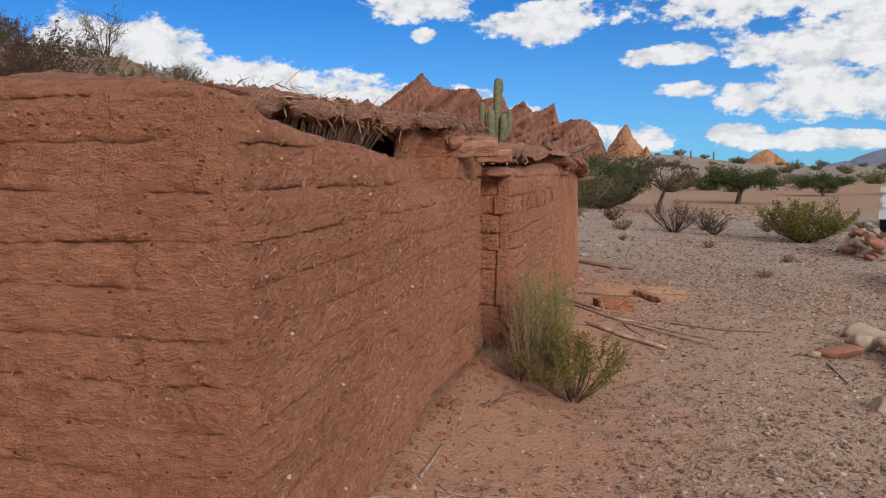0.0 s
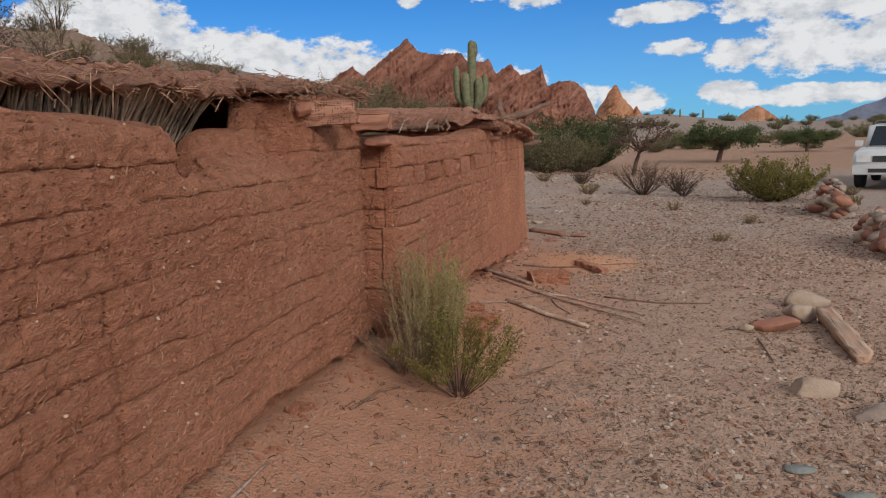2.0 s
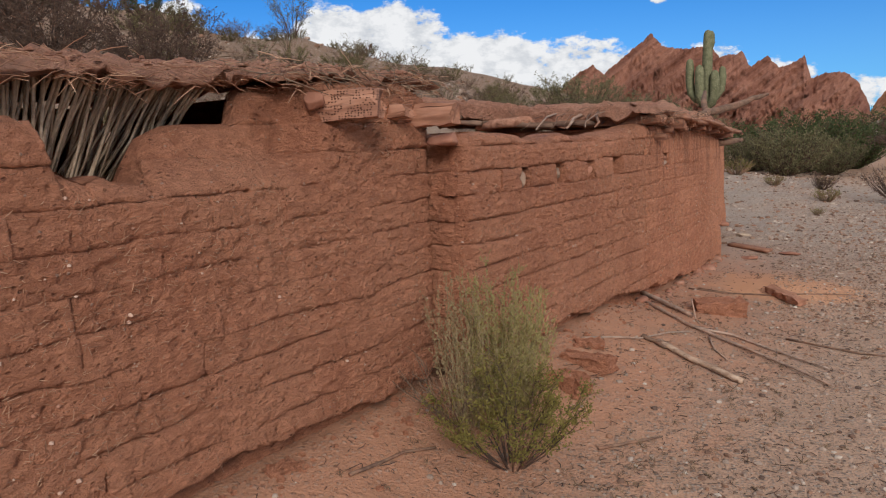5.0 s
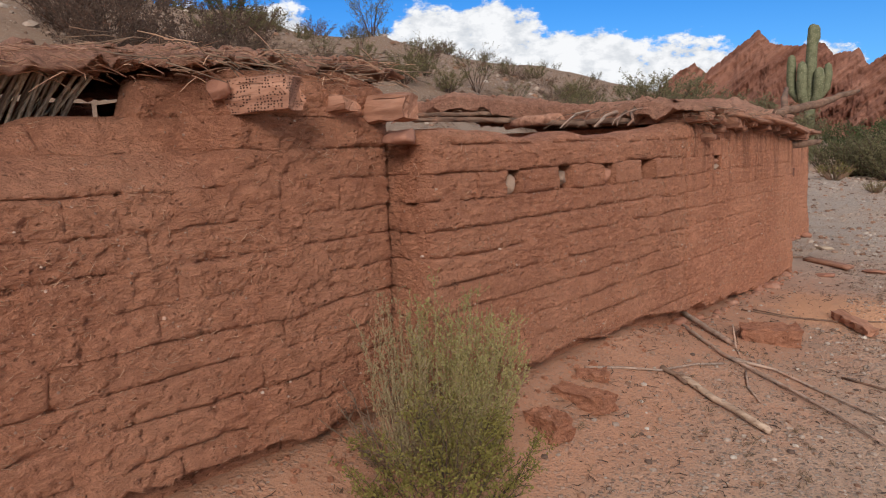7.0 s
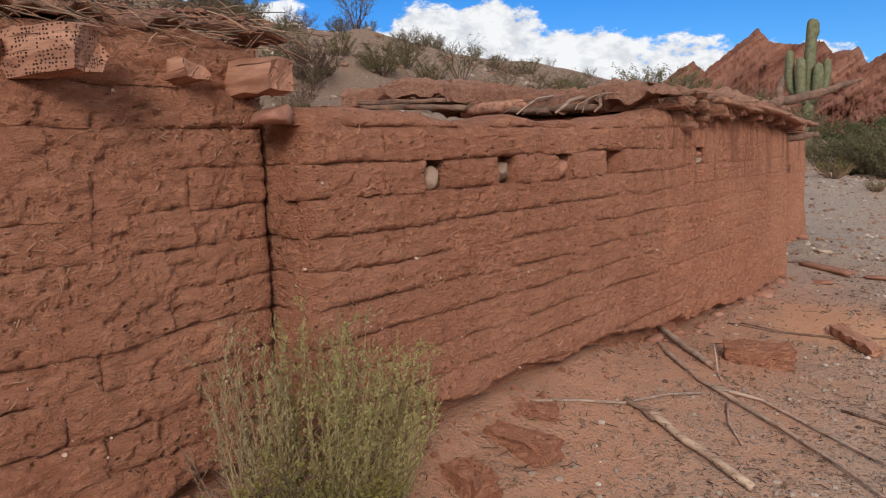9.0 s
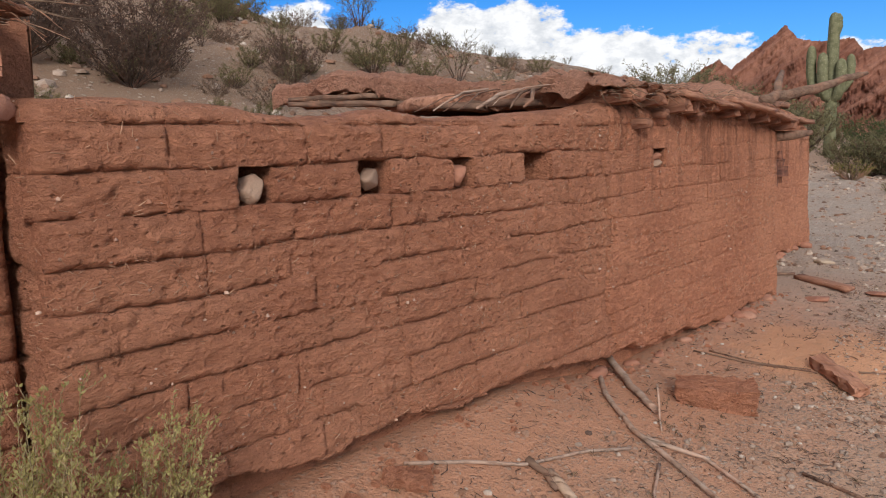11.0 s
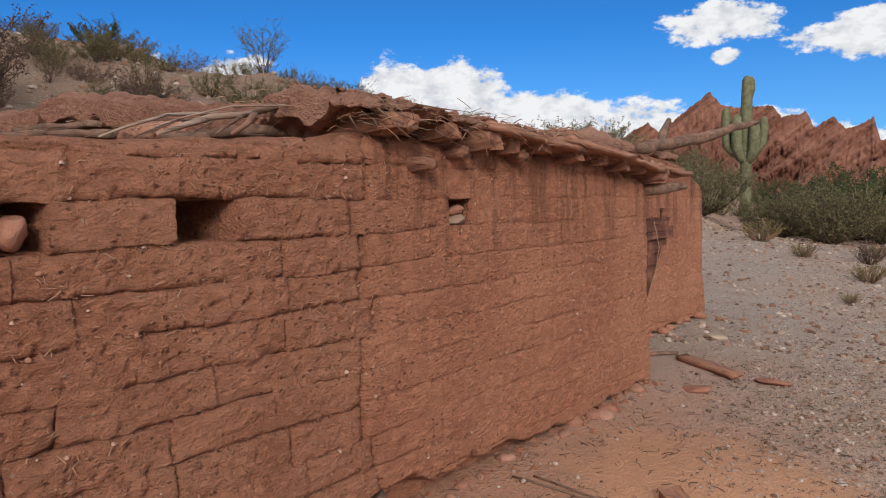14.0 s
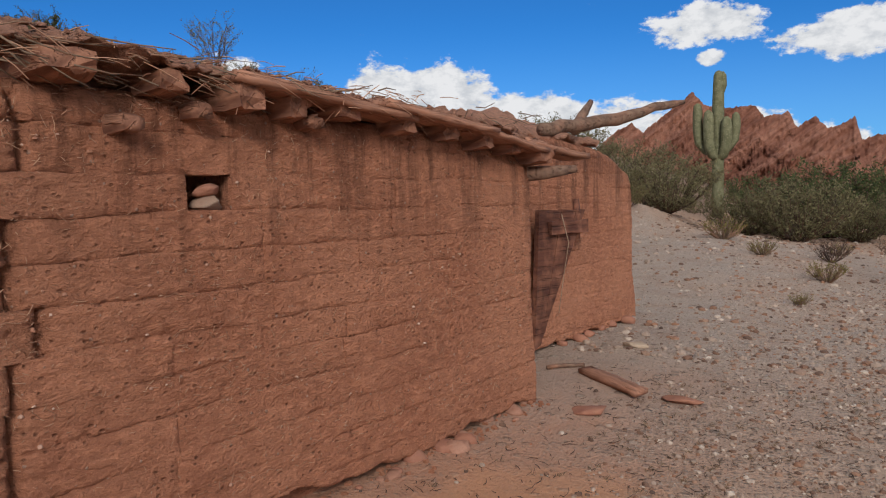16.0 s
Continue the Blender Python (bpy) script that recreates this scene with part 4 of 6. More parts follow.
for i, (x, a, b, z0, z1) in enumerate([(3.40, 0.9, 2.0, 1.70, 1.79), (3.36, 1.7, 2.9, 1.78, 1.85), (3.48, 0.5, 1.5, 1.71, 1.74), (3.44, 2.0, 3.1, 1.86, 1.90)]):
    rng = random.Random(80 + i)
    L = math.hypot(b - a, z1 - z0)
    o = part("board", Mesh().box(0, L, -0.08, 0.08, -0.02, 0.02, None, 0.008, rng, (10, 2, 1)), M_BRANCH, sag)
    o.matrix_local = pose(x, a, z0, rng.uniform(-8, 8), -math.degrees(math.atan2(z1 - z0, b - a)), 90 + rng.uniform(-4, 4))
part("log", Mesh().tube([(3.55, 0.95, 1.73), (3.40, 1.2, 1.77), (3.30, 1.5, 1.76), (3.42, 1.8, 1.73)], [0.05, 0.055, 0.05, 0.04], 9), M_WOOD, sag)
rng = random.Random(95)
for i in range(9):
    y, dz, out = 0.38 + 0.085 * i + rng.uniform(-0.02, 0.02), rng.uniform(-0.03, 0.03), rng.uniform(0.25, 0.7)
    r = 0.016 if i in (1, 3) else 0.009 if i % 4 == 2 else rng.uniform(0.003, 0.006)
    pts = [(3.62, y, 1.80 + dz), (3.40, y - 0.02, 1.815 + dz), (3.40 - 0.45 * out, y - 0.05, 1.78 + dz), (3.40 - 0.8 * out, y - 0.08 + rng.uniform(-0.04, 0.04), 1.71 + 0.5 * dz), (3.40 - out, y - 0.1, 1.665)]
    part("stick", Mesh().tube(pts, [r, r, r * 0.95, r * 0.8, r * 0.5], 7), M_BRANCH if i % 3 else M_GREYWOOD, sag)


def rock(name, x, y, z, size, mat, label, seed, category="stone", group="", rot=0.0, sub=3, tilt=0.0, m=None):
    """A weathered stone: a squashed ball, faceted and roughened."""
    bm = bmesh.new()
    bmesh.ops.create_icosphere(bm, subdivisions=sub, radius=1.0)
    rng = random.Random(seed)
    planes = [(Vector((rng.gauss(0, 1), rng.gauss(0, 1), rng.gauss(0, 1))).normalized(), rng.uniform(0.5, 0.88)) for _ in range(12)]
    for v in bm.verts:
        for n, d in planes:
            over = v.co.dot(n) - d
            if over > 0:
                v.co -= n * over * 0.97
        v.co *= 1 + 0.07 * noise.noise(v.co * 2.3 + Vector((seed, 0, 0)))
        v.co = Vector((v.co.x * size[0], v.co.y * size[1], v.co.z * size[2]))
    me = bpy.data.meshes.new(name)
    bm.to_mesh(me)
    bm.free()
    me.shade_smooth()
    me.materials.append(mat)
    ob = tagged(new(name, me), label, category, group)
    ob.matrix_world = (m or Matrix()) @ pose(x, y, z, tilt, 0, rot)
    return ob


def on_ground(x, y, dz=0.0):
    return gz(x, y) + dz


# stones in the niches and under beams
rock("niche_stone", 0.905, 0.06, 1.302, (0.058, 0.06, 0.062), M_STONE_TAN, "round pale stone set in a wall niche", 3, group="stones in the niches", m=PB)
rock("niche_stone", 1.495, 0.06, 1.305, (0.070, 0.06, 0.062), M_STONE_TAN, "knobbly pale stone set in a wall niche", 4, group="stones in the niches", m=PB)
rock("niche_stone", 2.085, 0.05, 1.305, (0.062, 0.06, 0.065), M_STONE_RED, "reddish stone filling a wall niche", 5, group="stones in the niches", m=PB)
rock("niche_stone", 4.25, 0.05, 1.275, (0.085, 0.06, 0.038), M_STONE_TAN, "flat grey stone lying in a wall niche", 6, group="stones in the niches", tilt=10, m=PB)
rock("niche_stone", 4.255, 0.06, 1.325, (0.075, 0.06, 0.030), M_STONE_RED, "flat brown stone leaning in a wall niche", 7, group="stones in the niches", tilt=-18, m=PB)
rock("wall_stone", 2.94, -0.0, 1.79, (0.05, 0.06, 0.055), M_STONE_RED, "brown stone wedged beside the beam end", 8, m=PA)
rock("corner_slab", 0.06, 0.10, 1.585, (0.11, 0.13, 0.045), M_STONE_RED, "dark red stone slab on the wall corner", 9, m=PB)
rng = random.Random(41)
for i in range(34):
    s = 3.3 + 3.5 * rng.random()
    x, y = (Vector(B0) + DB * s + NB * rng.uniform(-0.04, 0.13))
    r = 0.02 + 0.06 * rng.random() ** 2
    rock("foot_stone", x, y, on_ground(x, y, r * 0.05), (r * 1.3, r, r * 0.8), rng.choice([M_STONE_RED, M_STONE_DUST, M_STONE_DUST]), "rounded stone bedded along the foot of the wall", 200 + i, group="stones along the wall foot", rot=rng.uniform(0, 180), sub=2)
for i in range(7):
    s = 1.2 + 1.8 * i / 7 + rng.uniform(0, 0.1)
    x, y = (Vector(C0) + DC * s + NC * rng.uniform(0.0, 0.12))
    r = rng.uniform(0.04, 0.09)
    rock("foot_stone", x, y, on_ground(x, y, r * 0.4), (r * 1.4, r, r * 0.8), rng.choice([M_STONE_RED, M_STONE_GREY]), "rounded stone bedded along the foot of the wall", 240 + i, group="stones along the wall foot", sub=2)

# the leaning remains of the door
door = thing("broken_door", None, None, "broken dark red plank door leaning by the wall", "door", m=PC @ pose(0, -0.17, 0))
for i, (x0, x1, w0, w1) in enumerate([(0.62, 0.98, 0.50, 0.60), (1.0, 1.25, 0.615, 0.66), (1.27, 1.42, 0.67, 0.71)]):
    g = Mesh()
    for y in (-0.02, 0.02):
        g.v += [(w0 + 0.02, y, 0.03 + 0.25 * i * 0.3), (w1 + 0.02, y, 0.06 + 0.3 * i * 0.3), (x1, y, 1.18), (x0, y, 1.19)]
    g.f += [(0, 1, 2, 3), (7, 6, 5, 4), (0, 4, 5, 1), (1, 5, 6, 2), (2, 6, 7, 3), (3, 7, 4, 0)]
    part("plank", g, M_DARKWOOD, door, smooth=False)
part("rail", Mesh().box(0.75, 1.41, -0.06, -0.022, 0.98, 1.09, None, 0.006, random.Random(4), (6, 1, 1)), M_DARKWOOD, door, smooth=False)
part("stake", Mesh().tube([(1.28, 0.0, 0.9), (1.30, 0.0, 1.15), (1.30, 0.01, 1.28)], [0.035, 0.035, 0.03], 8), M_DARKWOOD, door)
part("wire", Mesh().tube([(0.9, -0.07, 1.15), (1.0, -0.08, 0.9), (0.92, -0.07, 0.6), (0.85, -0.06, 0.3)], [0.004] * 4, 4), M_CANE, door)


def twisted(name, pts, radii, mat, label, category, sides=8, seed=0, group=""):
    """A crooked limb through a few points, smoothed and knotted."""
    rng = random.Random(seed)
    P, R = [], []
    for i in range(len(pts) - 1):
        a, b = Vector(pts[i]), Vector(pts[i + 1])
        n = max(2, int((b - a).length / 0.12))
        for j in range(n):
            f = j / n
            P.append(a.lerp(b, f) + Vector([rng.uniform(-1, 1) for _ in range(3)]) * radii[i] * 0.25)
            R.append((radii[i] * (1 - f) + radii[i + 1] * f) * rng.uniform(0.93, 1.07))
    P.append(Vector(pts[-1]))
    R.append(radii[-1])
    g = Mesh().tube(P, R, sides)
    return thing(name, g, mat, label, category, group)


branch = twisted("dead_branch", [(2.05, 13.6, 1.86), (2.22, 13.95, 1.90), (2.55, 14.3, 1.97), (2.85, 14.6, 2.10), (3.0, 14.75, 2.13), (3.10, 14.86, 2.16)], [0.055, 0.06, 0.055, 0.042, 0.035, 0.02], M_BRANCH, "long grey dead branch lying on the roof and reaching out", "branch", 9, 3)
fork = Mesh().tube([(2.15, 14.5, 1.92), (2.13, 14.95, 2.10), (2.16, 15.3, 2.28)], [0.05, 0.05, 0.03], 8)
part("fork", fork, M_BRANCH, branch)

# ---------------------------------------------------------------- on the ground by the house
STICK = "dry grey fallen branch lying on the sand"


def gstick(pts, r0, r1, seed, lift=0.0, mat=M_GREYWOOD, label=STICK):
    n = len(pts)
    return twisted("fallen_branch", [(x, y, gz(x, y) + r0 * 0.8 + lift * (i == 0)) for i, (x, y) in enumerate(pts)], [0.75 * (r0 + (r1 - r0) * i / (n - 1)) for i in range(n)], mat, label, "branch", 7, seed, "fallen branches")


gstick([(1.30, 9.40), (1.58, 8.60), (1.81, 8.24), (2.08, 8.01), (2.34, 7.74), (2.53, 7.48), (2.75, 7.10)], 0.026, 0.009, 1)
gstick([(1.34, 9.48), (1.66, 8.88), (1.87, 8.58)], 0.036, 0.026, 2, 0.05, label="short thick split branch lying on the sand")
gstick([(1.84, 8.22), (2.17, 8.20), (2.49, 7.88), (2.80, 7.51)], 0.017, 0.008, 3)
gstick([(1.60, 7.56), (1.75, 7.42), (1.95, 7.24), (2.17, 7.01)], 0.031, 0.027, 4, mat=M_PALEWOOD, label="bleached straight branch lying on the sand")
gstick([(1.48, 7.58), (1.58, 7.54), (1.66, 7.46)], 0.024, 0.018, 5, mat=M_BRANCH)
gstick([(1.06, 7.19), (1.27, 7.40), (1.48, 7.55), (1.68, 7.88), (1.84, 8.06)], 0.012, 0.011, 6)
gstick([(1.99, 8.0), (2.02, 7.72), (2.10, 7.49)], 0.013, 0.007, 7)
gstick([(1.86, 8.62), (1.90, 8.50), (1.93, 8.38)], 0.010, 0.006, 17, 0.16)
gstick([(2.16, 13.22), (2.30, 13.34), (2.42, 13.40)], 0.024, 0.022, 8, mat=M_BRANCH, label="short weathered stick lying by the house corner")
gstick([(1.85, 10.04), (2.25, 9.96), (2.66, 9.90)], 0.009, 0.007, 9, mat=M_BRANCH)
gstick([(1.95, 10.10), (2.3, 9.98), (2.62, 9.94)], 0.008, 0.005, 10, mat=M_BRANCH)
gstick([(2.90, 9.97), (3.2, 10.06), (3.5, 10.18)], 0.010, 0.006, 18, mat=M_BRANCH)
gstick([(0.30, 4.73), (0.44, 5.07), (0.56, 5.22)], 0.014, 0.008, 11, mat=M_BRANCH)
gstick([(1.34, 5.67), (1.50, 5.80), (1.67, 5.93)], 0.014, 0.007, 12, mat=M_BRANCH)
gstick([(-0.12, 3.55), (-0.06, 3.77), (-0.01, 3.97)], 0.014, 0.008, 13)
gstick([(1.66, 4.50), (1.76, 4.52), (1.86, 4.48)], 0.010, 0.006, 19, mat=M_BRANCH)
gstick([(3.08, 6.22), (3.25, 6.27), (3.42, 6.27)], 0.012, 0.007, 14, mat=M_BRANCH)
gstick([(3.50, 6.58), (3.42, 6.25), (3.34, 5.93)], 0.012, 0.008, 15, mat=M_BRANCH)
gstick([(2.6, 8.3), (3.1, 8.0), (3.6, 7.9)], 0.012, 0.007, 16, mat=M_BRANCH)
rngs = random.Random(3)
for i in range(14):
    x, y, a = -0.03 + rngs.gauss(0, 0.08), 3.5 + rngs.gauss(0, 0.13), rngs.uniform(0, 6.3)
    L = rngs.uniform(0.15, 0.4)
    gstick([(x, y), (x + 0.5 * L * math.cos(a), y + 0.5 * L * math.sin(a)), (x + L * math.cos(a + 0.2), y + L * math.sin(a + 0.2))], 0.006, 0.003, 20 + i, label="thin dry twig in a small heap by the wall")


def mud_block(x, y, size, rot, label, seed, dz=0.0, mat=M_ADOBE, name="mud_brick"):
    g = Mesh().box(-size[0] / 2, size[0] / 2, -size[1] / 2, size[1] / 2, 0, size[2], None, 0.014, random.Random(seed), (8, 5, 4))
    return thing(name, g, mat, label, "brick", m=pose(x, y, gz(x, y) - 0.02 + dz, 0, 0, rot), smooth=False)


mud_block(2.12, 9.05, (0.44, 0.26, 0.15), 8, "fallen red mud brick half buried in sand", 1)
mud_block(1.13, 7.10, (0.20, 0.13, 0.06), 20, "fallen red brick piece lying near the wall", 2)
mud_block(1.16, 6.74, (0.36, 0.15, 0.09), -18, "tilted red brick fragment sunk in sand", 3)
mud_block(1.10, 6.26, (0.26, 0.13, 0.12), -36, "worn lump of red mud brick at the wall foot", 4)
mud_block(0.02, 4.60, (0.16, 0.08, 0.04), 60, "small broken piece of mud brick", 6)
plank = Mesh().box(-0.26, 0.26, -0.055, 0.055, -0.03, 0.03, None, 0.012, random.Random(9), (10, 3, 2))
thing("short_timber", plank, M_WOOD, "short split timber lying in the orange sand", "timber", m=pose(2.78, 9.80, gz(2.78, 9.80) + 0.05, 4, 6, -62), smooth=False)
board = Mesh().box(-0.34, 0.34, -0.06, 0.06, -0.02, 0.02, None, 0.006, random.Random(12), (8, 2, 1))
thing("loose_board", board, M_WOOD, "weathered board lying by the house corner", "board", m=pose(2.70, 12.96, gz(2.7, 12.96) + 0.03, 3, 2, -46))
rock("flat_stone", 3.20, 12.78, on_ground(3.20, 12.78, 0.02), (0.15, 0.09, 0.035), M_STONE_RED, "flat brown stone lying on the gravel", 70)
rock("flat_stone", 2.66, 12.3, on_ground(2.66, 12.3, 0.015), (0.17, 0.10, 0.03), M_STONE_RED, "flat brown stone lying on the gravel", 71, rot=30)
rock("flat_stone", 2.72, 14.3, on_ground(2.72, 14.3, 0.02), (0.13, 0.09, 0.04), M_STONE_PALE, "pale flat stone on the gravel", 72)
rock("pale_stone", 4.46, 7.62, on_ground(4.46, 7.62, 0.07), (0.24, 0.15, 0.11), M_STONE_PALE, "large pale grey-brown stone beside others", 73)
rock("pale_stone", 4.12, 7.12, on_ground(4.12, 7.12, 0.09), (0.18, 0.13, 0.12), M_STONE_PALE, "cream coloured stone propped on others", 74)
rock("red_stone", 3.80, 6.88, on_ground(3.80, 6.88, 0.05), (0.24, 0.13, 0.085), M_STONE_RED, "flat red sandstone block beside pale stones", 75, rot=-12)
rock("small_stone", 3.52, 6.86, on_ground(3.52, 6.86, 0.03), (0.07, 0.045, 0.04), M_STONE_PALE, "small pale stone beside a red block", 76)
rock("half_buried_stone", 3.33, 5.28, on_ground(3.33, 5.28, 0.03), (0.24, 0.12, 0.09), M_STONE_PALE, "long tan stone half buried in sand", 77, rot=-20)
rock("white_stone", 3.52, 4.86, on_ground(3.52, 4.86, 0.03), (0.26, 0.10, 0.06), M_STONE_GREY, "long pale grey stone lying on the ground", 78, rot=20)
rock("flat_stone", 2.69, 4.21, on_ground(2.69, 4.21, 0.01), (0.09, 0.06, 0.02), M_STONE_BLUE, "flat blue-grey stone bedded in sand", 79)
rock("flat_stone", 2.80, 3.90, on_ground(2.80, 3.90, 0.01), (0.11, 0.07, 0.025), M_STONE_BLUE, "flat blue-grey stone bedded in sand", 80)
cut_log = Mesh()
cut_log.box(-0.62, 0.62, -0.065, 0.065, -0.045, 0.045, None, 0.012, random.Random(14), (12, 4, 3))
thing("cactus_wood_log", cut_log, M_PALEWOOD, "pale split log with worm holes lying on the ground", "log", m=pose(4.14, 6.45, gz(4.14, 6.45) + 0.07, 8, 3, -105))


def pebbles():
    rng = random.Random(99)
    ra = np.random.RandomState(4)
    g = Mesh()
    N = 90000
    Y = 2.4 + 17 * ra.rand(N) ** 1.35
    X = -0.4 + ra.rand(N) * (6.9 + 0.12 * Y)
    off = (X - B0[0]) * 0.967 - (Y - B0[1]) * 0.256
    wall = off + np.where(Y < 5.83, 0.27, 0.0)
    odds = np.interp(wall, [0.03, 0.6, 1.1, 1.8], [0.10, 0.18, 0.4, 1.0]) * (0.25 + 1.1 * vnoise(X * 0.8, Y * 0.8, 4)) * 0.75
    keep = (wall > 0.03) & ~((Y > 12) & (off < -0.65)) & (ra.rand(N) < odds)
    keep &= (np.hypot((X - 2.85) / 0.62, (Y - 10.42) / 0.68) > 1) | (ra.rand(N) < 0.06)
    X, Y = X[keep][:34000], Y[keep][:34000]
    Z = ground_z(X, Y)
    for x, y, z in zip(X.tolist(), Y.tolist(), Z.tolist()):
        r = 0.0045 + 0.021 * rng.random() ** 3.5 + (0.004 if y > 9 else 0)
        pebble(g, (x, y, z + r * 0.15), r, rng)
    for _ in range(15000):
        y = 9 + 13 * rng.random() ** 1.3
        x = rng.uniform(2.6 + 0.1 * (y - 9), 5 + 0.3 * y)
        if y < 16 and (x - B0[0]) * 0.967 - (y - B0[1]) * 0.256 < 0.5:
            continue
        r = 0.006 + 0.018 * rng.random() ** 4
        pebble(g, (x, y, gz(x, y) + r * 0.15), r, rng)
    for _ in range(8000):
        y = 14 + 20 * rng.random() ** 1.6
        x = rng.uniform(1.5 + 0.05 * y if y < 17 else -0.8, 4 + 0.35 * y)
        r = 0.009 + 0.002 * (y - 14) * rng.random() + 0.045 * rng.random() ** 5
        pebble(g, (x, y, gz(x, y) + r * 0.1), r, rng)
    for _ in range(2600):
        a, d = radians(rng.uniform(-62, -8)), rng.uniform(11, 42)
        x, y = 2.5 + d * math.sin(a), 5 + d * math.cos(a)
        off = (x - B0[0]) * 0.967 - (y - B0[1]) * 0.256
        if off > -5.2:
            continue
        r = 0.03 + 0.13 * rng.random() ** 3
        pebble(g, (x, y, gz(x, y) + r * 0.1), r, rng)
    thing("gravel", g, M_PEBBLE, "loose gravel and small stones scattered over the sand", "gravel", kind="stuff", smooth=False)


pebbles()


def fallen_mud():
    rng = random.Random(31)
    g = Mesh()
    for i in range(620):
        if i < 240:
            s, o, n, d = rng.uniform(0.2, 3.8), A0, NA, DA
        else:
            s, o, n, d = rng.uniform(0.1, 6.75), B0, NB, DB
        x, y = Vector(o) + d * s + n * (abs(rng.gauss(0, 0.13)) - 0.02)
        r = 0.005 + 0.024 * rng.random() ** 3
        pebble(g, (x, y, gz(x, y) + r * 0.2), r, rng, 0.8)
    thing("fallen_mud", g, M_ADOBE, "crumbled lumps of red mud along the wall foot", "rubble", kind="stuff", smooth=False)


fallen_mud()


def litter():
    rng = random.Random(55)
    g = Mesh()
    for _ in range(6500):
        y = 2.6 + 11 * rng.random() ** 1.2
        x = rng.uniform(0.0, 5.5)
        wall = (x - B0[0]) * 0.967 - (y - B0[1]) * 0.256 + (0.27 if y < 5.83 else 0.0)
        if wall < 0.05:
            continue
        L, a = 0.012 + 0.085 * rng.random() ** 2.5, rng.uniform(0, 6.3)
        z = gz(x, y) + 0.004
        r = rng.uniform(0.0012, 0.003)
        p = [(x, y, z), (x + 0.5 * L * math.cos(a), y + 0.5 * L * math.sin(a), z + rng.uniform(0, 0.012)), (x + L * math.cos(a + 0.3), y + L * math.sin(a + 0.3), z + rng.uniform(0, 0.02))]
        g.tube(p, [r, r, r * 0.5], 3, False)
    thing("ground_litter", g, M_STEM_DARK, "dry twig bits and leaf litter scattered on the sand", "litter", kind="stuff")


litter()


# ---------------------------------------------------------------- plants
def bush(name, seed, h, spread, stems, leaves, leaf, m_leaf, m_stem, label, category="shrub", upright=0.6, bare=0.25, thick=0.012, twigs=5, long_leaf=1.8, group=""):
    """Many stems from one base; twigs on them; leaves along the twigs."""
    rng = random.Random(seed)
    root = thing(name, None, None, label, category, group)
    gs, gl = Mesh(), Mesh()
    tips = []
    for i in range(stems):
        a = 2 * math.pi * i / stems + rng.uniform(-0.5, 0.5)
        q = math.sqrt(rng.random()) * spread
        hh = h * rng.uniform(0.7, 1.0) * (1 - 0.35 * (q / max(spread, 1e-3)) ** 2)
        p = [Vector((0.06 * spread * math.cos(a), 0.06 * spread * math.sin(a), -0.03))]
        for j in range(1, 5):
            f = j / 4
            r = q * f ** upright
            p.append(Vector((r * math.cos(a), r * math.sin(a), hh * f)) + Vector((rng.uniform(-1, 1), rng.uniform(-1, 1), rng.uniform(-0.4, 0.4))) * 0.06 * h * f)
        gs.tube(p, [thick, thick * 0.8, thick * 0.6, thick * 0.42, thick * 0.2], 4, False)
        for j in range(twigs):
            f = rng.uniform(bare, 0.98)
            k = min(3, int(f * 4))
            o = p[k].lerp(p[k + 1], f * 4 - k)
            b = a + rng.uniform(-1.6, 1.6)
            L = h * rng.uniform(0.10, 0.28)
            e = o + Vector((math.cos(b) * L * 0.75, math.sin(b) * L * 0.75, L * rng.uniform(0.15, 0.9)))
            mid = o.lerp(e, 0.5) + Vector((rng.uniform(-1, 1), rng.uniform(-1, 1), rng.uniform(-1, 1))) * L * 0.1
            gs.tube([o, mid, e], [thick * 0.4, thick * 0.3, thick * 0.15], 3, False)
            tips.append((o, mid, e))
        tips.append((p[2], p[3], p[4]))
    for _ in range(leaves):
        o, mid, e = tips[int(rng.random() * len(tips))]
        f = rng.random() ** 0.8
        c = (o.lerp(mid, f * 2) if f < 0.5 else mid.lerp(e, f * 2 - 1)) + Vector((rng.gauss(0, 1), rng.gauss(0, 1), rng.gauss(0, 1))) * leaf * 1.1
        d = Vector((rng.gauss(0, 1), rng.gauss(0, 1), rng.gauss(0.3, 1))).normalized()
        w = d.cross(Vector((rng.gauss(0, 1), rng.gauss(0, 1), rng.gauss(0, 1)))).normalized()
        s = leaf * rng.uniform(0.6, 1.3)
        k = len(gl.v)
        gl.v += [tuple(c - d * s * long_leaf * 0.5), tuple(c + w * s * 0.4), tuple(c + d * s * long_leaf * 0.5), tuple(c - w * s * 0.4)]
        gl.f.append((k, k + 1, k + 2, k + 3))
    part("branching", gs, m_stem, root)
    part("foliage", gl, m_leaf, root, smooth=False)
    return root


def place(ob, x, y, rot=0.0, scale=1.0, dz=0.0):
    m = pose(x, y, gz(x, y) + dz, 0, 0, rot) @ Matrix.Scale(scale, 4)
    ob.matrix_world = m
    return ob


def again(ob, x, y, rot, scale, dz=0.0):
    c = copy_thing(ob, Matrix())
    c.matrix_world = pose(x, y, gz(x, y) + dz, 0, 0, rot) @ Matrix.Scale(scale, 4)
    return c


